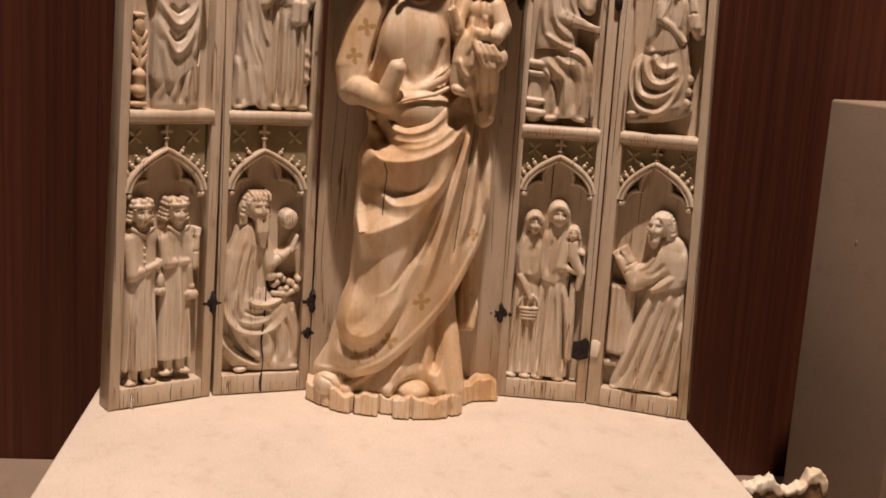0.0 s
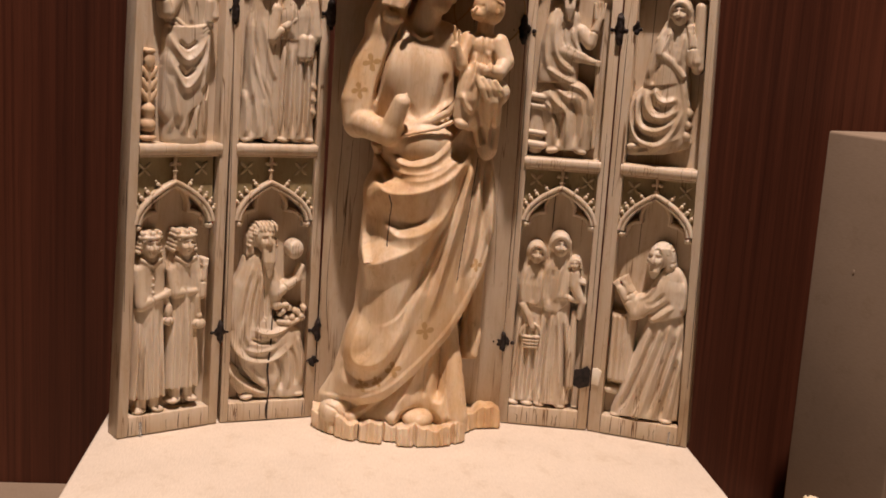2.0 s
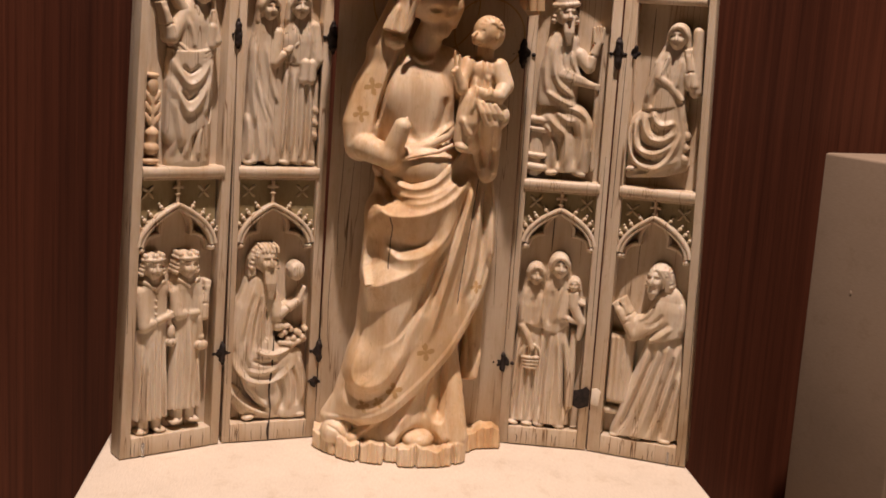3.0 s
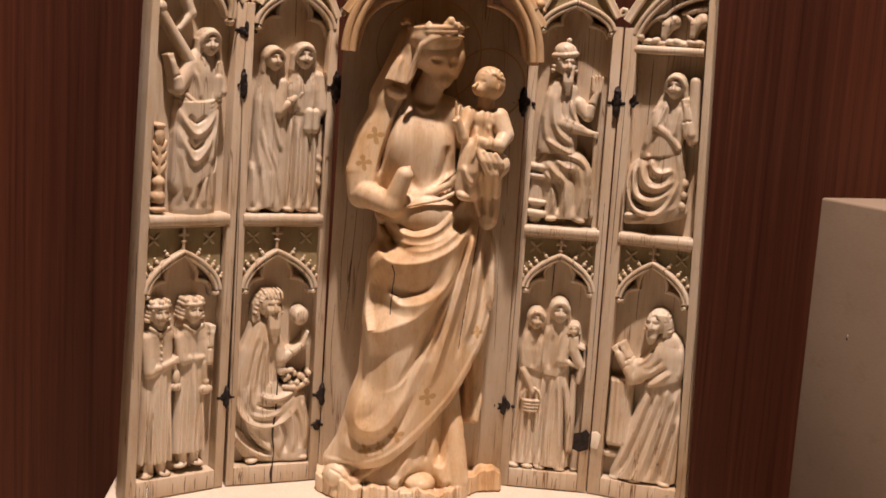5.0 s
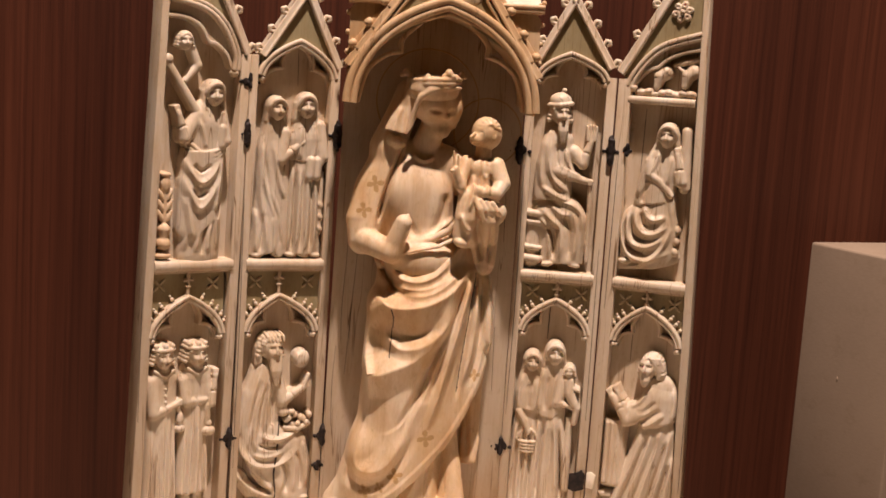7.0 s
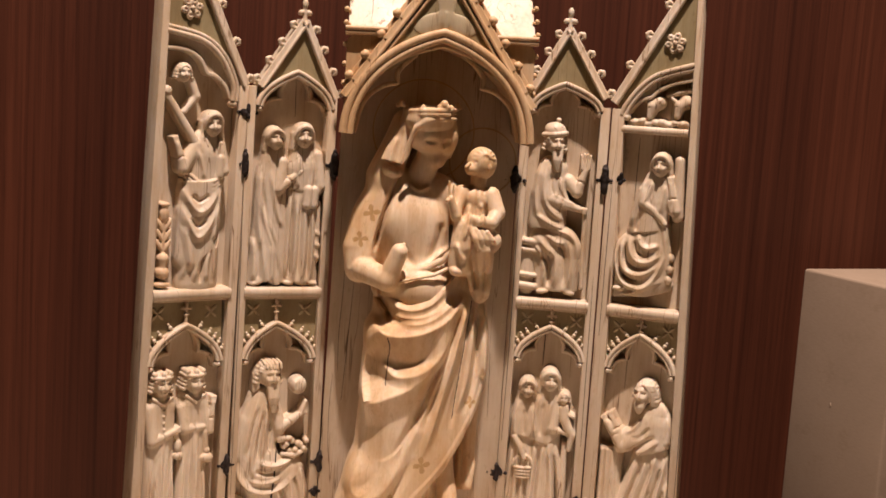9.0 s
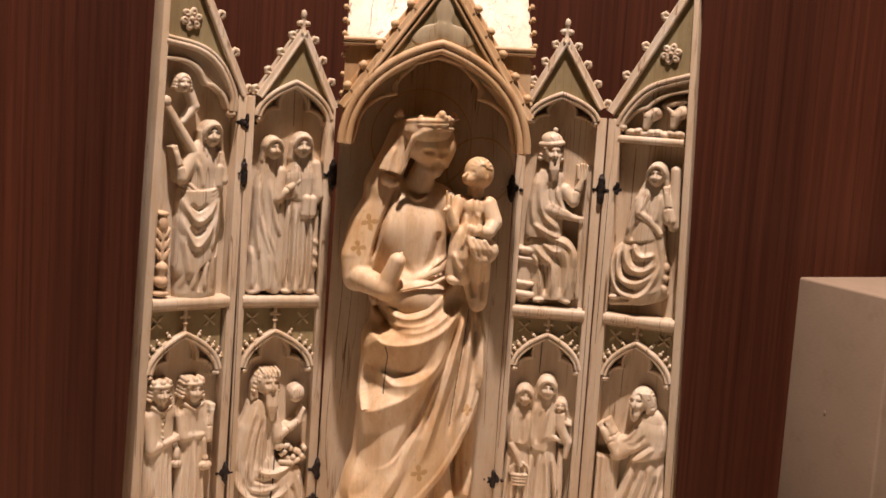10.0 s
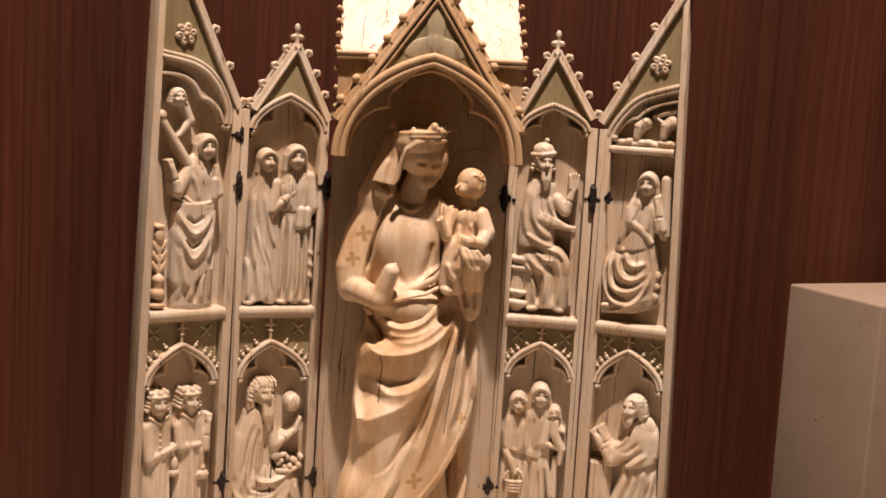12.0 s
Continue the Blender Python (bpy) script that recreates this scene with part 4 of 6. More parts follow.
            away = np.minimum(away, np.hypot(centre[:, 0] - a[0] - t * tx, centre[:, 2] - a[1] - t * tz))
        slot[(away < 0.24) & (-centre[:, 1] > 12)] = 2
    me.polygons.foreach_set("material_index", slot)
    root = tagged(new("statue", me), "honey-brown carved ivory standing statue in draped robes", "statue", "parts of the ivory shrine")
    root.matrix_world = pose(0, 0, Z0)


statue()

# ---- the folding wings ----
def wing(label, hinge, outer, spec, mat=IVORY):
    """A hinged ivory leaf. Its origin is the hinge line; x runs to the right for all four."""
    side = 1 if outer[0] > 0 else -1
    a, b = (Vector(hinge), Vector(outer)) if side > 0 else (Vector(outer), Vector(hinge))
    turn = math.degrees(math.atan2(b.y - a.y, b.x - a.x))
    root = tagged(new("shrine_wing"), label, "folding wing", "wings of the ivory shrine")
    root.matrix_world = pose(hinge[0], hinge[1], Z0, 0, 0, turn)
    return root


def lean_of(low, high, z, top=236.0):
    return low + (high - low) * z / top


def wing_frame(root, l0, l1, r0, r1, sl, sr, half=0, top=236.0):
    """Board, stiles, sill and shelf. l0, r0: edges at the foot; l1, r1: at the height top; sl, sr: widths of the stiles."""
    L, R = lambda z: lean_of(l0, l1, z), lambda z: lean_of(r0, r1, z)
    part("backboard", plate([(L(0) + 0.5, 1), (R(0) - 0.5, 1), (R(top) - 0.5, top), (L(top) + 0.5, top)], -12, -8), IVORY, root)
    lt, rt = (312 if half < 0 else top), (305 if half > 0 else top)
    part("stile", plate([(L(0), 0), (L(0) + sl, 0), (L(lt) + sl * (0.62 if half < 0 else 1), lt), (L(lt), lt)], -11.5, 0, 0.45), IVORY, root)
    part("stile", plate([(R(0) - sr, 0), (R(0), 0), (R(rt), rt), (R(rt) - sr * (0.62 if half > 0 else 1), rt)], -11.5, 0, 0.45), IVORY, root)
    part("sill", plate([(L(0) + sl + 0.05, 0.0), (R(0) - sr - 0.05, 0.0), (R(9) - sr - 0.05, 9.4), (L(9) + sl + 0.05, 9.4)], -11.0, 0.3, 0.7), IVORY, root)
    part("shelf", moulding([(L(134) + sl - 1.0, 134.0), (R(134) - sr + 1.0, 134.0)], roll(5.4, -9, 1.2)), IVORY, root)
    part("shelf_fillet", moulding([(L(131) + sl, 130.9), (R(131) - sr, 130.9)], roll(1.2, -9, -0.9, 5)), IVORY, root)
    rng = random.Random(int(l0 * 7))
    for i in range(6):
        x = L(4) + sl + (R(4) - sr - L(4) - sl) * (i + rng.uniform(0.2, 0.8)) / 6
        slit(root, [(x, 0.8), (x + rng.uniform(-0.4, 0.4), 4), (x + rng.uniform(-0.5, 0.5), rng.uniform(5, 8.8))], rng.uniform(0.10, 0.2), 0.34)
    return L, R


def leaf_star(cx, cz, d, parent, r, mat):
    """Four small petals on a spandrel."""
    c = Carving(cx - r - 1, cx + r + 1, d - 1.2, d + 1.6, cz - r - 1, cz + r + 1, 0.35)
    for k in range(4):
        a = radians(45 + 90 * k)
        c.egg(cx + math.cos(a) * r * 0.55, d, cz + math.sin(a) * r * 0.55, r * 0.50, 0.7, r * 0.2, math.degrees(a), 0.4)
    part("spandrel_leaf", c.mesh("leaf"), mat, parent)


def lower_arch(root, xl, xr, xc, zs, za, zt, stars=True):
    """Pointed arch with trefoil, crockets, small cross finial and leafy spandrel."""
    w = 3.6
    line = pointed(xl, xr, xc, zs, za)
    n = len(line)
    h = n // 2
    top = along((xl - 1.8, zs + 1), (xl - 1.8, zt), 6) + along((xl - 1.8, zt), (xr + 1.8, zt), n - 10)[1:-1] + along((xr + 1.8, zt), (xr + 1.8, zs + 1), 6)
    ground = part("spandrel", band(line, top, -8.2, -4.0), IVORY_GROUND, root, "olive-brown stained spandrel ground")
    rib = part("arch", moulding(line, double_roll(w, -8, 0.4)), IVORY_RELIEF, root)
    for sgn, x in ((1, xl), (-1, xr)):
        cusp(x + sgn * 1.2, xc, zs - 4, za - 2.2, root, IVORY_RELIEF, -8, -3.4, sgn)
        part("corbel", ball((x + sgn * 0.4, -2.6, zs - 1.8), 2.0, (1.1, 1.3, 0.8), 5, 0.2), IVORY_RELIEF, rib)
        for k in range(5):
            p = line[int((2 + k * 2.3))] if sgn > 0 else line[n - 1 - int((2 + k * 2.3))]
            crocket(TINY, rib, p[0] - sgn * 2.6, -2.6, p[1] + 2.4, -45 * sgn, IVORY_RELIEF, 1.15)
            crocket(TINY, rib, p[0] - sgn * 3.5, -3.0, p[1] + 3.9, -45 * sgn, IVORY_RELIEF, 0.75)
        if stars:
            leaf_star(x + sgn * 4.2, zt - 5.4, -3.8, ground, 4.2, IVORY_LEAF)
    f = Carving(xc - 4, xc + 4, -5, 1, za, za + 13, 0.3)
    top = zt + 0.4 - za
    f.limb((xc, -2.6, za), (xc, -2.4, za + top - 1.5), 0.9, 0.7, 0.4)
    f.egg(xc, -2.2, za + top - 1.3, 0.95, 1.0, 1.4, 0, 0.4)
    f.egg(xc - 1.6, -2.2, za + top - 3.4, 1.3, 0.9, 0.9, 20, 0.4)
    f.egg(xc + 1.6, -2.2, za + top - 3.4, 1.3, 0.9, 0.9, -20, 0.4)
    f.egg(xc, -2.2, za + top - 6.6, 1.7, 0.9, 0.6, 0, 0.4)
    part("finial", f.mesh("finial"), IVORY_RELIEF, rib)


def gable_top(root, xl, xr, xc, zs, za, zg, zl, zr, aside=0.0, foot=0.0):
    """Upper arch under a steep gable with knobs and a leafy finial."""
    line = pointed(xl, xr, xc, zs, za)
    n = len(line)
    peak = xc + aside
    out = along((xl - 2.2 + foot, zl), (peak, zg), n // 2 + 1) + along((peak, zg), (xr + 2.2, zr), n // 2 + 1)[1:]
    part("gable_board", band(line, out[:n], -11.5, -1.5), IVORY_GROUND, root, "gable field with worn olive ground")
    part("arch", moulding(line, double_roll(4.0, -8, 0.6)), IVORY_RELIEF, root)
    for sgn, x, zz in ((1, xl, zl), (-1, xr, zr)):
        cusp(x + sgn * 1.2, xc, zs - 4, za - 2.4, root, IVORY_RELIEF, -8, -3.4, sgn)
        part("corbel", ball((x + sgn * 0.3, -2.6, zs - 1.6), 2.0, (1.1, 1.3, 0.8), 5, 0.2), IVORY_RELIEF, root)
        a = (x - sgn * 2.4 + (foot if sgn > 0 else 0), zz)
        rail = part("gable_rail", moulding(along(a, (peak, zg), 3), flat_rail(4.0, -11, 0.9, -sgn)), IVORY_RELIEF, root)
        dx, dz = peak - a[0], zg - a[1]
        L = math.hypot(dx, dz)
        for k in range(4):
            t = (0.04, 0.32, 0.60, 0.86)[k]
            crocket(CURL, rail, a[0] + dx * t - sgn * dz / L * 3.0, -1.8, zz + dz * t + abs(dx) / L * 3.0, -52 * sgn, IVORY_RELIEF, 1.2)
    f = Carving(peak - 5, peak + 5, -7, 1, zg - 2, zg + 13, 0.4)
    f.limb((peak, -3, zg - 2), (peak, -3, zg + 8), 1.3, 0.9, 0.5)
    f.egg(peak, -3, zg + 8.2, 1.5, 1.5, 2.6, 0, 0.5)
    f.egg(peak - 2.0, -3, zg + 4.0, 1.7, 1.5, 1.4, 30, 0.5)
    f.egg(peak + 2.0, -3, zg + 4.0, 1.7, 1.5, 1.4, -30, 0.5)
    part("finial", f.mesh("finial"), IVORY_RELIEF, root)


def hinge(root, x, z, size=1.0, wide=1.0):
    """A dark iron hinge: a long knuckle, small leaves and nail heads, corroded."""
    c = Carving(x - 9, x + 9, -2, 4, z - 8, z + 8, 0.36)
    c.limb((x, 0.6, z - 3.4 * size), (x, 0.6, z + 3.4 * size), 1.55 * size, 1.45 * size, 0.5)
    c.egg(x, 0.5, z + 4.6 * size, 1.0 * size, 0.9, 1.5 * size, 0, 0.5)
    c.egg(x + 0.2, 0.5, z - 4.6 * size, 0.9 * size, 0.9, 1.4 * size, 0, 0.5)
    for sgn in (-1, 1):
        c.egg(x + sgn * 1.6 * wide, 0.1, z + 0.4 * sgn, 1.4 * wide, 0.7, 2.2, 12, 0.4)
        c.egg(x + sgn * 4.0 * wide, 0.1, z - 0.3, 0.9 * wide, 0.8, 1.0, 0, 0.3)
    c.wear(1.5, 0.9, int(z) % 7)
    part("hinge", c.mesh("hinge"), IRON, root, "black iron hinge")


def slit(root, pts, r, d):
    """A dark open split in the ivory."""
    bm = bmesh.new()
    line = curve_through(pts, 4)
    rows = []
    for i, (x, z) in enumerate(line):
        k = r * (0.4 + 0.6 * math.sin(math.pi * min(0.97, (i + 0.4) / len(line))))
        rows.append([bm.verts.new(at(x + s * k, d(i / (len(line) - 1)) if callable(d) else d, z)) for s in (-1, 1)])
    for a, b in zip(rows, rows[1:]):
        bm.faces.new((a[0], a[1], b[1], b[0]))
    part("split", bm, CRACK, root, "dark open split")


def rosette(root, x, z, r=4.6):
    c = Carving(x - r - 1, x + r + 1, -5, 2.5, z - r - 1, z + r + 1, 0.35)
    for k in range(6):
        a = radians(60 * k + 15)
        c.egg(x + math.cos(a) * r * 0.62, -1.2, z + math.sin(a) * r * 0.62, r * 0.46, 1.3, r * 0.36, math.degrees(a), 0.25)
    for k in range(6):
        a = radians(60 * k + 15)
        c.egg(x + math.cos(a) * r * 0.66, 0.2, z + math.sin(a) * r * 0.66, r * 0.16, 0.8, r * 0.14, 0, 0.4, True)
    c.egg(x, -0.2, z, 1.1, 1.1, 1.1, 0, 0.3)
    part("rosette", c.mesh("rosette"), IVORY_RELIEF, root, "carved six-petalled rosette")


# ---- relief figures, each one plain carved mesh ----
def head(c, x, z, r, f=0.0, d=-1.8, cover="hair"):
    """A plain head; f turns it: -1 to the left, 1 to the right."""
    if cover == "hood":
        c.egg(x - 0.14 * r * f, d - 0.6, z + 0.16 * r, r * 0.98, r * 0.84, r * 1.10, -8 * f, 0.5)
        for s in (-1, 1):
            c.chain([(x + s * r * 0.82, d - 0.6, z + 0.1 * r), (x + s * r * 0.86, d - 0.9, z - 0.7 * r), (x + s * r * 0.92, d - 1.4, z - 1.3 * r)], [r * 0.26, r * 0.28, r * 0.30], 0.6)
        rim = [(x + 0.20 * r * f + math.sin(a) * r * 0.76, d + r * (0.25 + 0.34 * math.cos(a)), z - 0.05 * r + math.cos(a) * r * 0.90) for a in np.linspace(-1.9, 1.9, 11)]
        c.chain([(px, pd + 0.16 * r, pz) for px, pd, pz in rim], [r * 0.19] * 11, 0.3)
    else:
        c.egg(x - 0.24 * r * f, d - 0.8, z + 0.14 * r, r * 1.0, r * 0.85, r * 1.06, 0, 0.5)
        for s in (-1, 1):
            for j in range(3):
                c.egg(x + s * r * (0.84 + 0.07 * j) - 0.2 * r * f, d - 0.2, z + (0.10 - 0.36 * j) * r, r * 0.27, r * 0.45, r * 0.24, s * 25, 0.35)
        for i in range(9):
            a = radians(10 + 160 * i / 8)
            ca, sa = math.cos(a), math.sin(a)
            c.chain([(x - 0.12 * r * f + ca * r * 0.62, d + 0.55 * r, z + 0.25 * r + sa * r * 0.55), (x - 0.24 * r * f + ca * r * 0.96, d + 0.05 * r, z + 0.15 * r + sa * r * 0.96)], [r * 0.13, r * 0.10], 0.25)
    c.egg(x + 0.20 * r * f, d + 0.16 * r, z - 0.18 * r, r * 0.72, r * 0.78, r * 0.98, -8 * f, 0.3)
    front = d + 0.90 * r
    nx = x + 0.36 * r * f
    c.pleat([(nx - 0.62 * r, z + 0.0 * r), (nx - 0.25 * r, z + 0.06 * r), (nx + 0.25 * r, z + 0.06 * r), (nx + 0.62 * r, z + 0.0 * r)], -0.17 * r, 0.16 * r, 0.34 * r, 1.0, (0.2, 0.2))
    c.limb((nx, front - 0.14 * r, z + 0.16 * r), (nx + 0.10 * r * f, front + 0.06 * r, z - 0.30 * r), r * 0.10, r * 0.16, 0.5)
    c.pleat([(nx - 0.26 * r, z - 0.56 * r), (nx + 0.26 * r, z - 0.56 * r)], -0.12 * r, 0.14 * r)


def crown(c, x, z, r, d=-1.8):
    arc = [(x + k * r, d + 0.75 * r * math.cos(k * 1.25), z + 0.55 * r) for k in (-0.95, -0.5, 0, 0.5, 0.95)]
    c.chain(arc, [r * 0.17] * 5, 0.25)
    for k in (-0.75, 0, 0.75):
        c.egg(x + k * r, d + 0.62 * r * math.cos(k * 1.2), z + 0.88 * r, r * 0.24, r * 0.2, r * 0.26, 0, 0.4)


def beard(c, x, z, r, f, long=1.0, d=-1.8):
    base = (x + 0.34 * r * f, d + 0.55 * r, z - 0.62 * r)
    for k in (-0.34, -0.12, 0.12, 0.34):
        c.chain([(base[0] + k * r, base[1], base[2] + abs(k) * r * 0.8), (base[0] + k * r * 0.8 + 0.06 * r * f, base[1] + 0.1 * r, base[2] - 0.45 * r * long),
                 (base[0] + k * r * 0.3 + 0.14 * r * f, base[1], base[2] - 0.95 * r * long)], [r * 0.16, r * 0.19, r * 0.10], 0.25)


def robe(c, x0, z0, x1, z1, w0, w1, folds, seed=0, deep=0.55, d=-4.6, bow=0.0, hem=0.6, tops=(0.35, 0.9)):
    """A robed body from the hem (x0, z0) to the shoulders (x1, z1), with long folds."""
    m, rng, folds = c.like(), random.Random(seed), folds
    cx = lambda t: x0 + (x1 - x0) * t + bow * 4 * t * (1 - t)
    wid = lambda t: (w0 + (w1 - w0) * min(1, t * 1.15)) / 2
    high = z1 - w1 * 0.30
    zz = lambda t: z0 + (high - z0) * t
    ts = [-0.06, 0.15, 0.35, 0.55, 0.75, 0.9, 1.0]
    m.chain([(cx(t), d + 0.4 * t, zz(t)) for t in ts], [wid(max(0, t)) for t in ts], 1.5, False, deep)
    gap = w0 / folds
    for i in range(folds + 1):
        mid = -0.86 + 1.72 * i / folds + rng.uniform(-0.07, 0.07)
        end = rng.uniform(*tops) * (1 - 0.2 * abs(mid))
        sway = rng.uniform(-0.06, 0.06)
        line = [(cx(t) + (mid * (1 - 0.25 * t) + sway * math.sin(4 * t)) * wid(t), zz(t)) for t in (-0.03, end * 0.3, end * 0.65, end)]
        m.pleat(line, gap / deep * rng.uniform(0.30, 0.46), gap * rng.uniform(0.35, 0.55), gap * rng.uniform(0.35, 0.6), 1.3, (0.01, 0.5))
        other = [(x + gap * 0.5, z) for x, z in line]
        m.pleat(other, -gap / deep * rng.uniform(0.22, 0.36), gap * 0.3, gap * 0.22, 1.1, (0.01, 0.5))
    xs = np.linspace(x0 - w0, x0 + w0, 25)
    m.trim(xs, [z0 + hem * math.sin((x - x0) * 2.0 + seed) for x in xs])
    c.merge(m, 0.5)


def drape(c, shape, folds=(), hem=None, over=None, deep=0.5, forward=1, k=0.4, melt=1.5):
    """A layer of cloth: bent bars (points (x, d, z), radii) melted together, with folds (points, height, left, right), cut along its hem, laid on the rest."""
    m = c.like()
    for pts, size in shape:
        m.chain(pts, size, melt, False, deep)
    for pts, h, *reach in folds:
        m.pleat(pts, (1.05 if h > 0 else 1.3) * h / deep, *reach)
    if hem:
        m.trim(*hem)
    if over:
        m.trim(*over, False)
    if forward:
        m.f = np.concatenate([np.repeat(m.f[:, :1], forward, 1), m.f[:, :-forward]], 1)
    c.merge(m, k)


def shoe(c, x, z, f):
    c.egg(x, -3.2, z, 3.3, 2.8, 1.5, 8 * f, 0.4)


def arm(c, a, b, e, r=2.3, hand=True):
    """Shoulder a, elbow b, hand e, each (x, z)."""
    da, db, de = -3.2, -1.4, -0.6
    mid = ((b[0] * 2 + e[0]) / 3, (b[1] * 2 + e[1]) / 3)
    c.chain([(a[0], da, a[1]), (b[0], db, b[1]), (mid[0], -1.0, mid[1]), (e[0], de, e[1])], [r * 1.35, r * 1.30, r * 1.0, r * 0.62], 1.4)
    t = Vector((e[0] - b[0], e[1] - b[1])).normalized()
    for k in (0.45,):
        q = (b[0] + (e[0] - b[0]) * k, b[1] + (e[1] - b[1]) * k)
        c.groove((q[0] - t.y * r, q[1] + t.x * r), (q[0] + t.x * 0.7, q[1] + t.y * 0.7), (q[0] + t.y * r, q[1] - t.x * r), r=0.36, lift=0.08, k=0.4)
    if hand:
        c.egg(e[0] + t.x * 1.0, de, e[1] + t.y * 1.0, 1.5, 1.1, 1.3, 0, 0.4)
        for k in (-0.9, -0.3, 0.3, 0.9):
            c.limb((e[0] + t.x * 1.2 - t.y * k * 0.9, de + 0.1, e[1] + t.y * 1.2 + t.x * k * 0.9), (e[0] + t.x * 4.0 - t.y * k * 1.3, de, e[1] + t.y * 4.0 + t.x * k * 1.3), 0.62, 0.45, 0.2)


def relief(root, name, x0, x1, z0, z1, draw, seed=1, step=0.36, label="", mat=IVORY_RELIEF):
    c = Carving(x0, x1, -8.6, 4.5, z0, z1, step)
    draw(c)
    c.f = np.ascontiguousarray(np.minimum.accumulate(c.f[:, ::-1], 1)[:, ::-1])
    c.wear(1.6, 0.12, seed)
    c.back(-8.4)
    return part(name, c.mesh(name), mat, root, label)


def board_under(root, line, foot):
    """The recessed ground inside an upper arch."""
    part("arch_ground", plate([(line[0][0], foot)] + line + [(line[-1][0], foot)], -11.8, -8.05), IVORY, root)


def half_top(root, line, rail_low, rail_top, stile_x, knobs):
    """Upper quarter arch and half gable of an outer wing."""
    n = len(line)
    sgn = 1 if rail_top[0] > rail_low[0] else -1
    part("gable_board", band(line, along(rail_low, (stile_x, rail_top[1] - abs(rail_top[0] - stile_x) * 2), n), -11.5, -1.6), IVORY_GROUND, root, "half gable field with worn olive ground")
    part("arch", moulding(line, double_roll(4.4, -8, 0.4)), IVORY_RELIEF, root)
    rail = part("gable_rail", moulding(along(rail_low, rail_top, 3), flat_rail(4.4, -11, 0.9, -sgn)), IVORY_RELIEF, root)
    dx, dz = rail_top[0] - rail_low[0], rail_top[1] - rail_low[1]
    L = math.hypot(dx, dz)
    for i in range(knobs):
        t = (i + 0.12) / (knobs - 0.2)
        crocket(CURL, rail, rail_low[0] + dx * t - sgn * dz / L * 3.2, -2.0, rail_low[1] + dz * t + abs(dx) / L * 3.2, -60 * sgn, IVORY_RELIEF, 1.25)


def even(line, n):
    """The line again, with n points at even steps."""
    d = np.concatenate(([0], np.cumsum([math.dist(a, b) for a, b in zip(line, line[1:])])))
    at_ = np.linspace(0, d[-1], n)
    return list(zip(np.interp(at_, d, [p[0] for p in line]).tolist(), np.interp(at_, d, [p[1] for p in line]).tolist()))


# outer wing beside the kings
far_left = wing("ivory wing carved with two crowned figures below a standing one", (-0.0925, -0.0135), (-0.1375, -0.0405), None)
wing_frame(far_left, -50.5, -42.0, -0.4, 4.2, 5.2, 4.6, -1)
lower_arch(far_left, -41.6, -5.6, -23.3, 100, 118.2, 130)
arc = curve_through([(-3.0, 228), (-3.2, 236), (-9.5, 248.5), (-20, 256.5), (-38.2, 260)], 5)
half_top(far_left, arc, (2.8, 236), (-36.0, 318), -38.2, 5)
board_under(far_left, arc, 215)
trefoil = curve_through([(-5.0, 229), (-7.5, 235), (-13, 239.5), (-17.0, 240.5), (-20.5, 246.5), (-27.5, 250.5), (-37.5, 251)], 4)
part("cusp", moulding(trefoil, roll(1.8, -8, -1.4, 5)), IVORY_RELIEF, far_left)
part("tracery", band(even(trefoil, 24), even(arc, 24), -8.2, -3.0), IVORY_RELIEF, far_left)
part("corbel", ball((-3.4, -2.4, 226.5), 2.3, (1.1, 1.2, 0.9), 4, 0.2), IVORY_RELIEF, far_left)
rosette(far_left, -26.2, 270.0, 5.3)
hinge(far_left, -0.2, 46)
hinge(far_left, 3.4, 198, 1.15, 0.6)
hinge(far_left, 4.0, 223, 0.7, 1.2)


def king(x, z, seed, f):
    def draw(c):
        robe(c, x, z, x + 0.4, 85, 16.5, 14.5, 4, seed, tops=(0.55, 0.85))
        c.egg(x + 0.4, -3.6, 79.5, 7.6, 3.4, 4.6, 0, 1.5)
        c.limb((x + 0.2, -3, 82), (x, -2.4, 86), 2.6, 2.6, 1.0)
        head(c, x - 0.6, 90.5, 5.3, f)
        crown(c, x - 0.7, 91.0, 5.3)
        for k in (-3.6, 4.0):
            c.limb((x + k * 0.8, -4.2, z - 4), (x + k * 0.8, -4.2, z + 4), 2.3, 2.3, 0.5)
            shoe(c, x + k * 1.15, z - 6.2, 1 if k < 0 else -1)
        c.chain([(x - 5, -1.4, 83.5), (x, 0.2, 80.5), (x + 5, -1.2, 83.5)], [0.8, 0.9, 0.8], 0.4)
        if seed == 1:
            arm(c, (-40.0, 78), (-39.0, 62.5), (-28.5, 66.0))
            for j in range(4):
                c.egg(-33.8, -0.2, 77.5 - 3.2 * j, 0.7, 0.7, 0.7, 0, 0.2)
            c.egg(-25.6, -1.8, 58.5, 2.0, 2.0, 3.6, 0, 0.4)
            c.egg(-25.4, -1.8, 53.6, 2.6, 2.2, 2.2, 0, 0.4)
            c.limb((-25.6, -2, 61), (-27, -1.6, 66), 1.0, 1.2, 0.4)
        else:
            arm(c, (-12.0, 77), (-9.4, 65), (-8.2, 78.0), 1.8)
            arm(c, (-23.5, 77), (-22.5, 67), (-13.5, 67.0), 2.1, False)
            c.limb((-12, -2, 64), (-10.8, -2, 54), 2.2, 1.5, 0.7)
            c.egg(-10.5, -1.4, 50.8, 3.6, 2.4, 2.6, 0, 0.4)
            c.egg(-10.5, -1.4, 54.6, 1.7, 1.6, 1.7, 0, 0.4)
    return draw


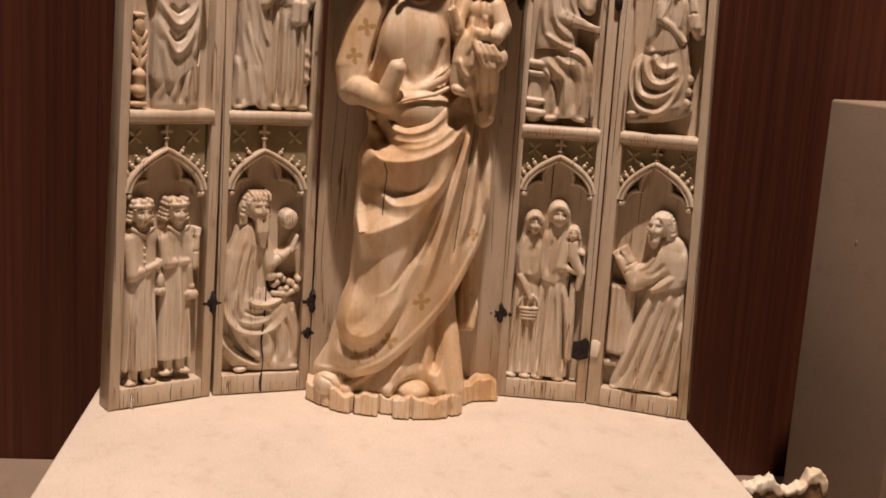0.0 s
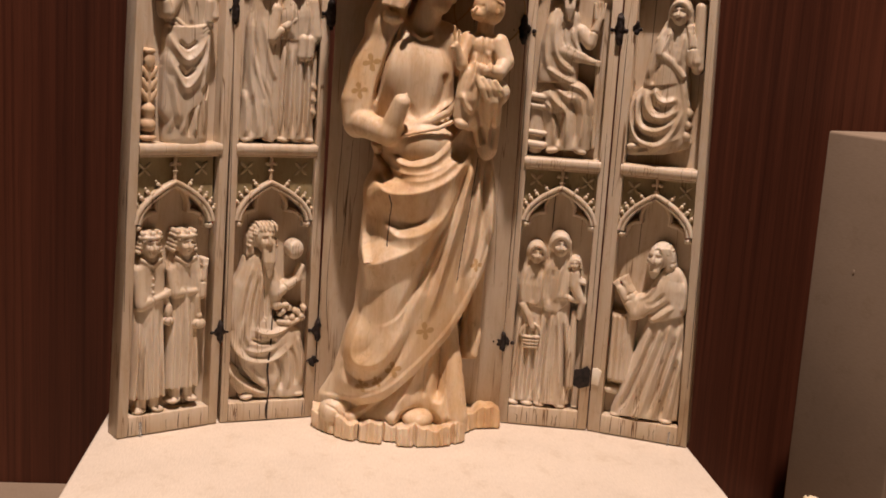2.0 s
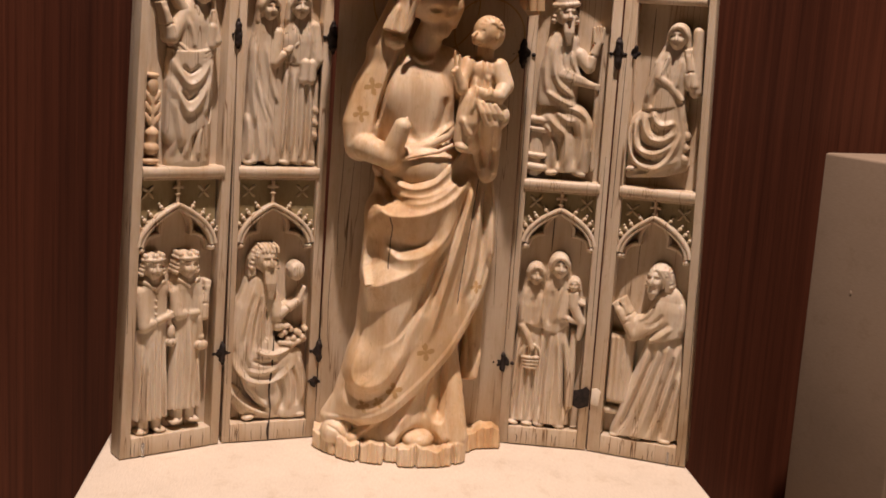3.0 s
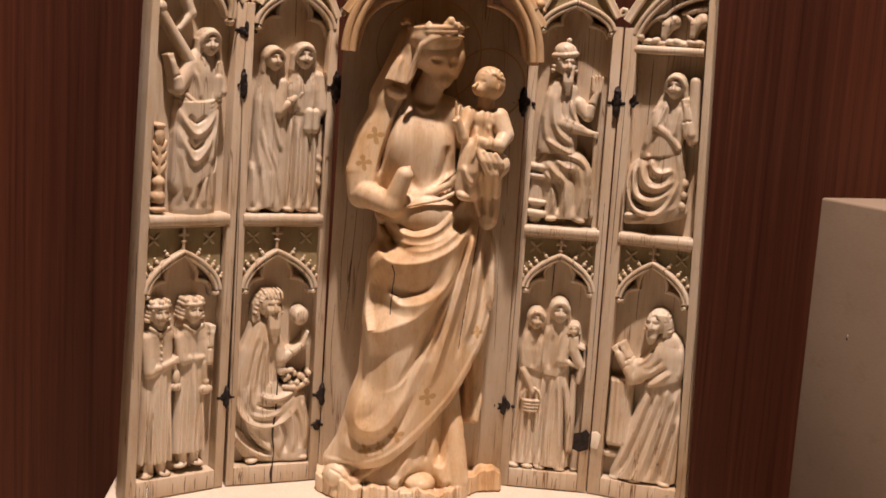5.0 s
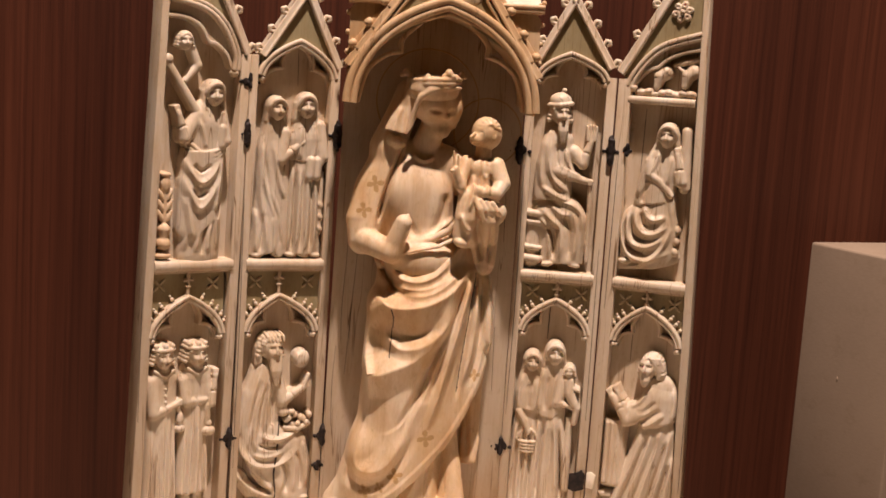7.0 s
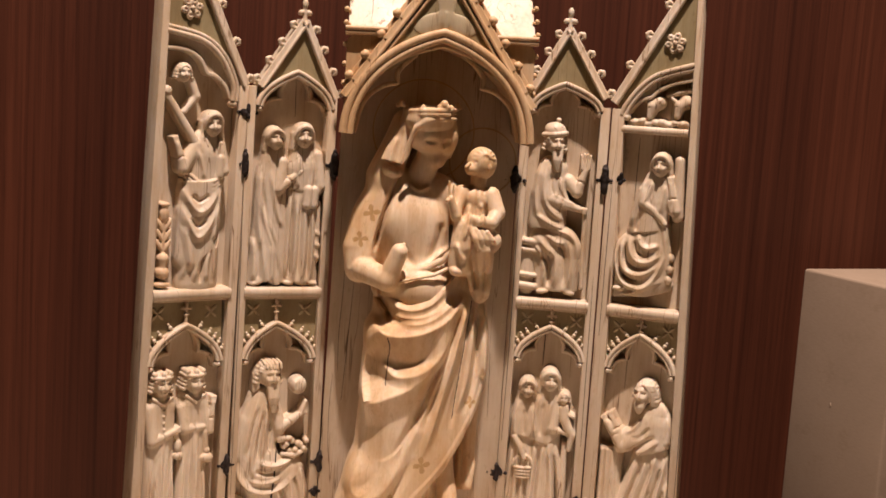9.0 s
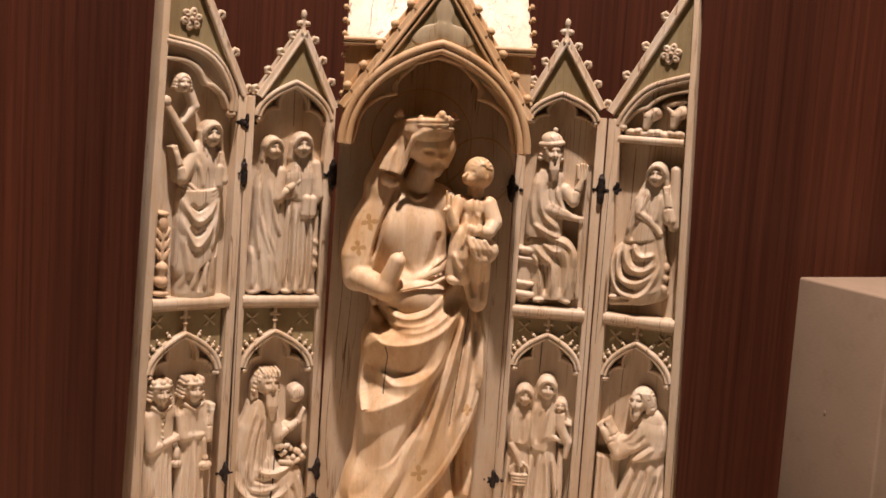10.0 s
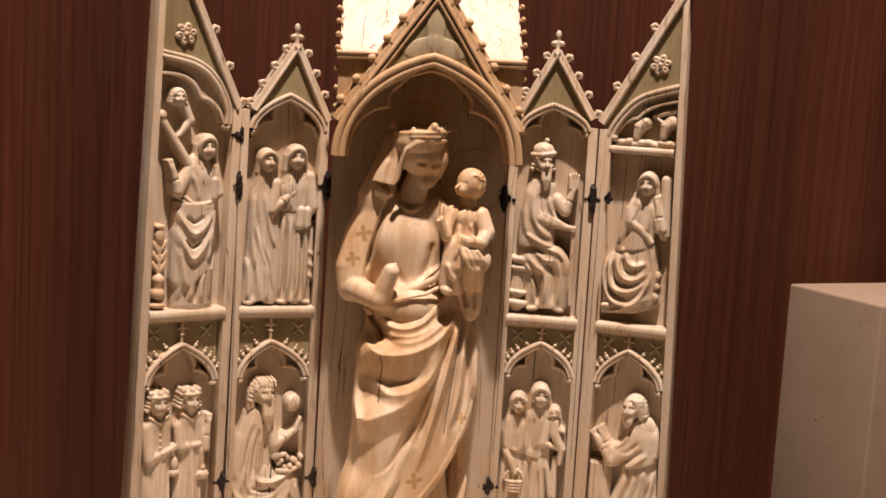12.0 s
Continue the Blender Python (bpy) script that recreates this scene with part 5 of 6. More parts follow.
relief(far_left, "relief_figure", -46, -23, 8, 100, king(-34.5, 17, 1, 0.35), 1)
relief(far_left, "relief_figure", -29, -4, 8, 101, king(-17.6, 20, 2, 0.35), 2)


def lady(c):
    drape(c, [([(-18, -5, 140), (-17.5, -4.6, 160), (-17, -4.4, 180), (-16.5, -4, 200), (-16, -4, 207)], [11, 10.5, 10.5, 9, 7])],
          [([(-27, 140), (-25, 156), (-23, 168)], 1.0, 1.6, 2.0), ([(-21.5, 140), (-20, 150), (-18.5, 158)], 1.2, 1.4, 2.0), ([(-15, 140), (-15, 148), (-13.5, 156)], 1.2, 1.6, 1.6),
           ([(-10, 140), (-11, 156), (-10, 172)], 1.0, 1.4, 1.8), ([(-18.2, 139), (-17.4, 147), (-16.5, 154)], -1.0, 1.0)], forward=0)
    # the mantle hangs in two deep curves and ends in a slanting hem
    drape(c, [([(-19, -4.6, 152), (-18.5, -4.2, 170), (-17.5, -4.0, 187)], [11, 11, 10.5])],
          [([(-29, 187), (-24.5, 178), (-20, 174.2), (-14.5, 178), (-9, 187)], 1.5, 2.6, 2.2), ([(-29, 178), (-24.5, 167), (-20.5, 162), (-15, 167.5), (-10, 178)], 1.6, 2.8, 2.6),
           ([(-27, 168), (-25, 156), (-23, 146)], 1.0, 1.6, 2.0), ([(-24, 183), (-20, 179.5), (-15, 183)], -1.0, 1.4), ([(-24, 172), (-20.5, 167.5), (-16, 171)], -1.2, 1.4),
           ([(-9, 186), (-11, 170), (-12, 160)], 1.2, 1.6, 1.4)],
          hem=((-40, -28, -24, -17, -10, -4), (140, 140, 144, 152.5, 157, 160)), over=((-40, 0), (189, 189)), forward=2)
    c.egg(-16.0, -3.4, 202, 8.6, 3.8, 8.0, 0, 2)
    c.fold((-22, 205), (-19, 196), (-18, 190), r=0.8, lift=0.4)
    shoe(c, -23.5, 138.8, 1)
    shoe(c, -12.5, 139.0, -1)
    head(c, -13.2, 216.5, 5.3, -0.35, cover="hood")
    arm(c, (-21.5, 206), (-28.0, 195), (-31.5, 206.0), 2.4)
    arm(c, (-9.0, 206), (-7.2, 194), (-11.0, 191.0), 2.3, False)
    c.limb((-9.6, -0.8, 192), (-9.2, -0.8, 200), 2.4, 2.4, 0.3)
    for k in range(3):
        c.chain([(-27.0, -1.6, 194 - 2.4 * k), (-20, 0.4, 188.0 - 2.2 * k), (-13, 0.6, 189.0 - 2.0 * k), (-7.5, -1.0, 191.5 - 1.2 * k)], [0.9, 1.1, 1.1, 0.8], 0.3)
    c.egg(-8.4, -1.0, 163, 1.7, 3.4, 7, -12, 0.5, True)


relief(far_left, "relief_figure", -37, -3, 135, 229, lady, 3)


def scroll(c):
    c.limb((-36.5, -3.0, 229), (-21, -2.0, 206), 2.0, 2.2, 0.5, 0.8)
    c.egg(-36.5, -2.8, 231, 2.3, 2.0, 2.6, 0, 0.5)


relief(far_left, "relief_scroll", -42, -16, 200, 236, scroll, 2)


def bust(c):
    head(c, -28.6, 240, 3.9, 0.0, -2.6)
    c.limb((-24.5, -4, 236), (-21.8, -3, 229), 2.2, 2.0, 1.0)
    c.limb((-21.8, -3, 229), (-28, -2.4, 221.5), 1.9, 1.2, 0.8)
    c.fold((-33, 234), (-36, 228), (-36, 222), r=1.2, lift=0.8)


relief(far_left, "relief_bust", -42, -16, 215, 247, bust, 2)


def flower_vase(c):
    c.egg(-36.4, -2.6, 144.8, 3.4, 3.0, 3.2, 0, 0.5)
    c.egg(-36.4, -2.6, 139.0, 4.0, 2.6, 1.7, 0, 0.5)
    c.limb((-36.4, -2.8, 147), (-36.2, -2.8, 151.5), 2.0, 3.0, 0.5)
    c.limb((-36.2, -3.2, 152), (-36.0, -3.0, 176), 1.0, 1.2, 0.5)
    for i in range(3):
        z = 156 + 5.0 * i
        c.egg(-38.3, -2.8, z + 2, 1.2, 1.1, 3.4, 26, 0.4)
        c.egg(-34.0, -2.8, z + 2, 1.2, 1.1, 3.4, -26, 0.4)
    c.egg(-36.0, -2.6, 173, 2.4, 1.6, 4.2, 0, 0.4)
    c.egg(-36.0, -2.4, 177.5, 2.6, 1.5, 1.3, 0, 0.4)


relief(far_left, "relief_vase", -43, -29, 135, 182, flower_vase, 2, label="brown-stained carved vase with a leafy stalk", mat=IVORY_VASE)

# inner wing with the bearded kneeling figure
near_left = wing("ivory wing carved with a bearded kneeling figure, split along the foot", (-0.047, 0.0), (-0.0925, -0.0135), None)
wing_frame(near_left, -46.4, -43.6, 0.6, 1.2, 3.8, 4.6)
lower_arch(near_left, -40.2, -5.4, -24.6, 100, 117.6, 130)
gable_top(near_left, -38.0, -1.8, -19.4, 226.5, 243.2, 269.0, 236.0, 232.0, 2.6, 2.6)
board_under(near_left, pointed(-38.0, -1.8, -19.4, 226.5, 243.2), 215)
hinge(near_left, 0.8, 45)
hinge(near_left, 1.0, 199, 1.3, 1.0)
hinge(near_left, -1.0, 29, 0.5, 0.7)


def kneeling(c):
    # lower robe, knee and trailing hem
    drape(c, [([(-16, -4.6, 40), (-12, -4.4, 28), (-12, -4.6, 14)], [9.5, 8.5, 8]), ([(-26, -4.8, 32), (-24, -4.8, 22), (-22, -5, 13)], [11, 9, 6]), ([(-42, -5, 25), (-34, -4.8, 17), (-22, -4.8, 13)], [3.5, 5, 5])],
          [([(-9.5, 44), (-6.6, 32), (-6, 16)], 1.2, 1.8), ([(-15, 40), (-13, 28), (-13, 14)], 1.2, 1.8), ([(-12.4, 38), (-9.6, 28), (-9.2, 16)], -1.2, 1.4), ([(-22, 34), (-19, 24), (-20, 14)], 1.2, 2.0),
           ([(-18.6, 34), (-16, 24), (-16.4, 14)], -1.2, 1.4), ([(-43.5, 27), (-36, 19), (-29, 14.5), (-21, 13)], 1.4, 2.2), ([(-37, 25), (-30, 18), (-24, 15.5)], -1.4, 1.8), ([(-33, 28), (-27, 20), (-23, 17)], 1.0, 1.8)],
          hem=((-50, 0), (10.4, 10.4)), deep=0.48, forward=0)
    shoe(c, -7.5, 11.8, -1)
    shoe(c, -33, 11.4, 1)
    # cloak over back and thigh, its lower edge rolled
    drape(c, [([(-29.5, -4.2, 78), (-32, -4.2, 66), (-32.5, -4.4, 50), (-29, -4.6, 41)], [7.5, 9.5, 11, 12.5]), ([(-28, -4.4, 41), (-18, -4.2, 40), (-12, -4.2, 42)], [11.5, 8, 5.5])],
          [([(-42, 46), (-40.5, 37), (-34, 31.2), (-25, 29.6), (-17, 32.5), (-9, 41)], 2.0, 3.0, 1.6, 1.2), ([(-32, 80), (-36.5, 66), (-39, 50)], 0.9, 1.8), ([(-29.5, 80), (-33, 64), (-35, 46), (-33, 38)], 1.2, 1.8),
           ([(-31, 76), (-34.6, 62), (-37, 46)], -0.9, 1.3), ([(-27.5, 78), (-29, 62), (-29.5, 48)], 1.2, 1.6), ([(-28.2, 74), (-31, 60), (-32, 46)], -1.1, 1.3), ([(-25.8, 70), (-26, 58), (-26, 50)], -1.0, 1.3),
           ([(-31, 47), (-27, 44.8), (-20, 44.5), (-10, 48)], 1.5, 2.0, 1.4), ([(-33, 42), (-27, 40), (-19, 40.5)], -1.2, 1.6), ([(-36, 37), (-28, 35), (-19, 37)], 0.9, 1.6)],
          hem=((-50, -42, -38, -33, -25, -14, -6), (40, 38, 32.5, 28.4, 27, 32, 41)), deep=0.45, forward=3)
    head(c, -27.0, 91.5, 6.3, 0.7)
    beard(c, -27.0, 91.0, 6.6, 0.7, 2.2)
    for i in range(4):
        c.chain([(-30.5 - 0.9 * i, -0.2 - 0.6 * i, 97.0 - 0.8 * i), (-33.0 - 0.5 * i, -0.6 - 0.5 * i, 91.5), (-32.6 - 0.8 * i, -1.0, 84.5 - 0.4 * i)], [0.8, 1.0, 0.8], 0.3)
    for i in range(5):
        c.chain([(-29 + 1.8 * i, 2.6 - 0.2 * abs(i - 2), 95.4), (-30 + 2.0 * i, 1.4, 97.6), (-30.6 + 2.0 * i, -0.6, 98.6)], [0.6, 0.8, 0.7], 0.3)
    arm(c, (-24.5, 76), (-20.5, 64.0), (-11.0, 70.0), 2.7)
    c.limb((-10, -0.8, 71), (-7.6, -0.8, 77), 1.3, 1.0, 0.5)
    arm(c, (-22.0, 68), (-20.0, 58), (-15.0, 58), 2.0, False)
    c.egg(-11.6, -1.8, 85.5, 4.2, 3.0, 4.8, 0, 0.4)
    c.fold((-13.6, 89), (-14.4, 85.5), (-13.6, 82), r=0.6, lift=0.4)
    for i in range(9):
        c.egg(-18.0 + 1.5 * i, -1.6 + 0.5 * math.sin(i * 2.0), 53.5 + 2.6 * math.sin(i * 2.6), 1.5, 1.7, 1.7, 25 * math.sin(i), 0.3)
    c.chain([(-18.5, -1.8, 49.5), (-12.5, -0.8, 48.6), (-6.5, -1.8, 51)], [1.4, 1.5, 1.4], 0.4)


relief(near_left, "relief_figure", -45, -4, 8, 102, kneeling, 3)
slit(near_left, [(-23.4, 0.3), (-23.8, 5), (-23.4, 9.5)], 0.7, 0.75)
slit(near_left, [(-23.6, 9.5), (-23.0, 17), (-24.0, 26), (-23.0, 36), (-22.6, 44), (-22.2, 56)], 0.5, lambda t: 1.6 - 0.6 * t)


def elder(c):
    drape(c, [([(-30.5, -5, 139), (-30, -4.6, 165), (-29.5, -4.4, 190), (-29.5, -4.2, 202)], [10, 8.6, 8, 6.4])],
          [([(-36, 200), (-35, 178), (-28, 160), (-23.5, 140)], 1.4, 2.0, 2.4), ([(-37, 186), (-36, 168), (-33, 150), (-32, 139)], 1.1, 1.8), ([(-35, 190), (-32.5, 172), (-27, 156), (-25.5, 141)], -1.1, 1.3),
           ([(-31, 196), (-28, 178), (-24, 166)], 1.0, 1.6), ([(-38.5, 162), (-37.6, 150), (-37.8, 139)], 0.9, 1.5), ([(-29.5, 158), (-28.5, 148), (-28.2, 139)], 0.9, 1.3), ([(-34.6, 160), (-34.6, 148), (-35.2, 139)], -0.9, 1.2)],
          hem=((-50, -38, -30, -20, 0), (137.6, 138, 139.6, 138.4, 138)), forward=0)
    shoe(c, -36.0, 138.4, 1)
    shoe(c, -26.5, 138.6, -1)
    head(c, -29.6, 211, 4.9, 0.6, cover="hood")
    arm(c, (-25.0, 199), (-26.5, 186), (-16.0, 195.0), 2.3)


def maiden(c):
    drape(c, [([(-13.6, -5, 139), (-13.6, -4.6, 165), (-13.8, -4.2, 187)], [9.6, 8.8, 8])],
          [([(x, 139), (x + 0.5, 160), (x * 0.85 - 2.0, 184)], 1.1, 1.5) for x in (-21.5, -17.6, -13.0, -8.6)]
          + [([(x, 139), (x + 0.6, 158), (x * 0.85 - 2.0, 182)], -1.0, 1.2) for x in (-19.6, -15.4, -10.6)], hem=((-50, 0), (139.4, 139.0)), forward=0)
    drape(c, [([(-13.8, -4.2, 184), (-14, -4, 196), (-14, -4, 204)], [8.2, 8.4, 6.5])], [([(-17, 204), (-18, 194), (-17, 186)], 0.9, 1.5), ([(-11, 204), (-10, 194), (-11, 186)], 0.9, 1.5)],
          hem=((-30, -14, 0), (187, 185.4, 186.6)), forward=1)
    for x in (-19.5, -13.0, -7.5):
        shoe(c, x, 138.6, -1)
    head(c, -14.6, 213.0, 5.3, -0.15, cover="hood")
    arm(c, (-7.5, 203), (-5.6, 188), (-9.5, 180.0), 2.3, False)
    c.limb((-12.0, -0.4, 178.5), (-11.6, -0.4, 186), 2.6, 2.6, 0.3)
    c.limb((-8.6, -0.5, 178.5), (-8.2, -0.5, 186), 2.2, 2.2, 0.3)
    for z in (164, 158, 152):
        c.egg(-5.6, -2.4, z, 1.6, 1.4, 2.2, 30, 0.4)
    c.limb((-5.4, -2.6, 180), (-5.6, -3, 150), 1.2, 1.4, 0.5)


relief(near_left, "relief_figure", -42, -12, 135.5, 224, elder, 4)
relief(near_left, "relief_figure", -24, -1.5, 135.5, 226, maiden, 5)

# inner wing with the two hooded women
near_right = wing("ivory wing carved with two hooded figures, one with a basket", (0.047, 0.0), (0.0915, -0.0085), None)
wing_frame(near_right, 0.3, 0.2, 45.2, 44.8, 4.7, 4.8)
lower_arch(near_right, 6.4, 40.0, 23.2, 105, 121.4, 130.6)
gable_top(near_right, 5.8, 39.6, 21.4, 234.0, 246.0, 274.0, 240.0, 240.5)
board_under(near_right, pointed(5.8, 39.6, 21.4, 234.0, 246.0), 215)
hinge(near_right, 0.0, 42.5, 0.9, 1.2)
hinge(near_right, -1.0, 197, 1.2, 1.2)
part("hinge_plate", plate([(36.6, 23.0), (40, 21.6), (44.8, 23.4), (44.9, 31.5), (43.0, 33.6), (40.4, 31.8), (36.8, 31.2)], -0.2, 0.9, 0.25), IRON, near_right, "square black iron hinge plate")
hinge(near_right, 44.4, 200, 1.3, 0.9)


def basket_woman(c):
    drape(c, [([(11, -5, 12), (11.4, -4.6, 38), (12.5, -4.4, 62)], [7.8, 7.0, 6.4])],
          [([(x, 11), (x + 0.4, 34), (11.6 + (x - 11) * 0.7, 60)], 1.0, 1.4) for x in (5.6, 9.4, 13.2, 17.0)] + [([(x, 11), (x + 0.3, 32), (11.6 + (x - 11) * 0.7, 56)], -0.9, 1.1) for x in (7.5, 11.4, 15.2)],
          hem=((-10, 60), (12.2, 12.2)), forward=0)
    drape(c, [([(12.8, -4.2, 58), (12.6, -4, 72), (12.8, -3.8, 80)], [7.0, 7.0, 5.6])], [([(9, 82), (7.6, 72), (8, 62)], 0.9, 1.5), ([(16.5, 80), (17, 70), (16, 62)], 0.9, 1.5), ([(12.6, 78), (12.6, 70), (13, 63)], -0.6, 1.5)],
          hem=((-10, 6, 11, 18, 40), (61, 61.5, 63.5, 61.5, 61)), forward=2)
    shoe(c, 7.0, 10.8, -1)
    shoe(c, 14.0, 10.8, -1)
    head(c, 13.4, 89.0, 4.6, 0.45, cover="hood")
    c.chain([(8.6, -1.4, 62), (11.5, -0.6, 57), (14.0, -0.4, 51)], [1.9, 1.7, 1.2], 0.6)
    for j in range(4):
        rr = 4.8 - 0.35 * j
        c.chain([(13.6 + rr * math.sin(a), -2.4 + 2.8 * math.cos(a), 46.0 - 1.7 * j) for a in np.linspace(-1.5, 1.5, 7)], [0.75] * 7, 0.2)
    c.egg(13.6, -2.6, 43.4, 4.0, 2.4, 3.4, 0, 0.4)
    c.chain([(13.6 + 5.2 * math.cos(a), -1.0, 46.4 + 6.4 * math.sin(a)) for a in np.linspace(0.1, 3.04, 9)], [0.65] * 9, 0.2)


def mother(c):
    drape(c, [([(25.6, -5, 12), (25.4, -4.6, 38), (25, -4.4, 64)], [9.8, 8.2, 7])],
          [([(19.0, 62), (18.4, 40), (17.6, 12)], 1.2, 1.5), ([(24, 62), (22.6, 40), (22.4, 12)], 1.1, 1.6), ([(26, 64), (28.5, 40), (30.5, 14)], 1.4, 1.8), ([(22, 60), (20.6, 36), (20, 12)], -1.2, 1.2),
           ([(26.2, 54), (26.0, 34), (25.8, 12)], -1.0, 1.3), ([(30, 60), (33.0, 38), (34.6, 14)], 1.0, 1.5), ([(29, 56), (31.4, 34), (32.6, 13)], -1.1, 1.1)],
          hem=((0, 18, 30, 60), (12.4, 12, 11.4, 12)), forward=0)
    drape(c, [([(23.5, -4.2, 62), (24.6, -4, 76), (24.8, -3.8, 86)], [7.6, 7.6, 6.0])], [([(20, 86), (18, 74), (18.6, 62)], 1.0, 1.6), ([(26, 84), (25, 74), (24.5, 64)], 1.0, 1.6), ([(22.6, 82), (21.4, 72), (21.6, 63)], -0.8, 1.4)],
          hem=((0, 17, 20, 26, 30, 60), (64, 63.5, 60.5, 59.6, 64, 66)), forward=2)
    shoe(c, 20.5, 10.8, -1)
    shoe(c, 30.5, 10.6, -1)
    head(c, 24.8, 94.0, 5.2, 0.35, cover="hood")
    arm(c, (29.0, 79), (27.5, 68.5), (33.0, 67.0), 2.1)
    head(c, 32.8, 85.0, 2.9, -0.3, -1.0)
    c.chain([(33.0, -1.4, 80), (33.6, -1.0, 74), (35.8, -0.6, 69)], [2.6, 2.8, 2.4], 0.6)
    c.chain([(36.0, -0.6, 69), (38.0, -0.6, 66), (37.0, -1.0, 58)], [2.2, 2.0, 1.4], 0.5)
    c.limb((34.0, -0.4, 77), (38.2, 0.0, 75.5), 1.2, 0.9, 0.4)
    c.limb((34.6, -3, 60), (35, -3.4, 22), 1.6, 2.2, 0.6)


relief(near_right, "relief_figure", 4, 20, 8, 98, basket_woman, 5)
relief(near_right, "relief_figure", 14, 41, 8, 104, mother, 6)


def seated_man(c):
    for z, r in ((166.0, 1.7), (161.4, 1.2), (148.5, 1.2), (142.8, 1.9)):
        c.limb((4.8, -2.4, z), (12.4, -2.4, z - 0.6), r, r, 0.3)
    c.limb((8.4, -5, 141), (8.4, -4.8, 164), 3.8, 3.8, 0.4, 0.6)
    drape(c, [([(17, -4.4, 166), (25, -3.6, 167), (28.5, -3.4, 163)], [8.5, 8, 6.5]), ([(28, -3.8, 164), (27.5, -4.2, 152), (26.5, -4.6, 142)], [7, 8, 8.5]), ([(14.5, -4.8, 162), (18, -4.8, 152), (19, -5, 142)], [5.5, 6, 6])],
          [([(14, 175), (22, 172.8), (29.5, 170), (33.2, 163), (33, 142)], 1.3, 2.0), ([(12, 169), (17.5, 163), (22, 159), (23, 150), (22.4, 141)], 1.7, 2.2), ([(24, 166), (27, 158), (27.4, 142)], -1.4, 1.8),
           ([(28.5, 168), (30.4, 157), (30, 142)], 1.1, 1.5), ([(12, 164), (16.5, 156), (17, 142)], 1.1, 1.6), ([(15, 160), (19, 153), (19.6, 142)], -1.5, 1.5), ([(16, 171), (22, 166.5), (27, 166)], 0.9, 1.8)],
          hem=((0, 12, 20, 30, 50), (141.5, 141, 140.4, 141, 142)), deep=0.5, forward=0)
    # cloak round the shoulders, its edge falling to the lap
    drape(c, [([(17, -4.2, 176), (17, -4, 190), (18, -4, 203)], [9.8, 9.5, 7.6])],
          [([(12.5, 206), (10, 192), (11.5, 178)], 1.0, 1.8), ([(15, 206), (14, 194), (17, 184), (26, 177)], 1.4, 1.8), ([(22, 200), (24, 192), (28, 187)], 1.1, 1.6), ([(17.6, 202), (17.6, 194), (20, 188)], -1.0, 1.4),
           ([(11, 180), (18, 176), (28, 172)], 1.1, 1.8)], hem=((0, 8, 18, 30, 50), (172, 172.5, 173.5, 172.5, 172)), forward=1)
    shoe(c, 30.5, 140.4, -1)
    shoe(c, 17.0, 140.2, 1)
    head(c, 18.6, 217.0, 5.5, 0.65)
    beard(c, 18.6, 216.6, 5.6, 0.65, 1.9)
    c.egg(17.8, -2.2, 223.0, 5.6, 4.6, 4.4, -6, 0.4)
    c.chain([(12.2, -0.4, 220.8), (17.6, 2.0, 221.0), (23.4, 0.8, 222.0)], [1.2, 1.3, 1.2], 0.4)
    c.egg(19.2, -2.0, 228.4, 1.3, 1.2, 1.3, 0, 0.6)
    arm(c, (13.5, 200), (16.0, 188.5), (32.5, 184.0), 2.8)
    c.pleat([(17, 192), (25, 188.6), (31, 186.4)], 0.6, 1.4)
    arm(c, (26.5, 198), (31.0, 192.5), (34.4, 203.5), 2.4)
    for k in range(4):
        c.limb((32.6 + 1.2 * k, -0.2, 204.5), (32.0 + 1.6 * k, -0.4, 212.0 - 0.5 * abs(k - 1.5)), 0.8, 0.6, 0.25)
    c.limb((35.8, -2.5, 181), (36.6, -2.8, 143), 1.2, 1.0, 0.5)


relief(near_right, "relief_figure", 3.5, 41, 136, 233, seated_man, 6)

# outer wing with the bearded man in profile
far_right = wing("ivory wing carved with a bearded figure before a draped table", (0.0915, -0.0085), (0.138, -0.030), None)
wing_frame(far_right, 0.4, 0.2, 50.4, 42.6, 6.4, 4.8, 1)
lower_arch(far_right, 8.0, 41.4, 23.6, 104, 121.8, 130.4)
arc = curve_through([(6.0, 233), (7.5, 237.5), (13.5, 246), (22.0, 253.0), (39.2, 258.5)], 5)
half_top(far_right, arc, (0.8, 239), (41.2, 311), 39.2, 5)
board_under(far_right, arc, 215)
trefoil = curve_through([(8.0, 234), (12, 239.5), (16.5, 242.0), (19.0, 242.5), (23.0, 246.5), (30, 250.0), (39, 252)], 4)
part("cusp", moulding(trefoil, roll(1.8, -8, -1.4, 5)), IVORY_RELIEF, far_right)
part("tracery", band(even(trefoil, 24), even(arc, 24), -8.2, -3.0), IVORY_RELIEF, far_right)
part("corbel", ball((7.2, -2.4, 232.0), 2.3, (1.1, 1.2, 0.9), 4, 0.2), IVORY_RELIEF, far_right)
part("lunette_bar", moulding([(5.6, 226.2), (38.6, 226.0)], roll(3.8, -9, 0.4)), IVORY_RELIEF, far_right)
rosette(far_right, 28.6, 269.6, 5.1)
hinge(far_right, 7.4, 201, 0.6, 0.5)
part("patch", plate([(0.5, 24.6), (4.4, 24.2), (4.9, 27.4), (5.4, 31.8), (3.0, 33.4), (0.6, 32.6)], -0.2, 1.0, 0.3), IVORY_PALE_LIT, far_right, "pale ivory repair patch")


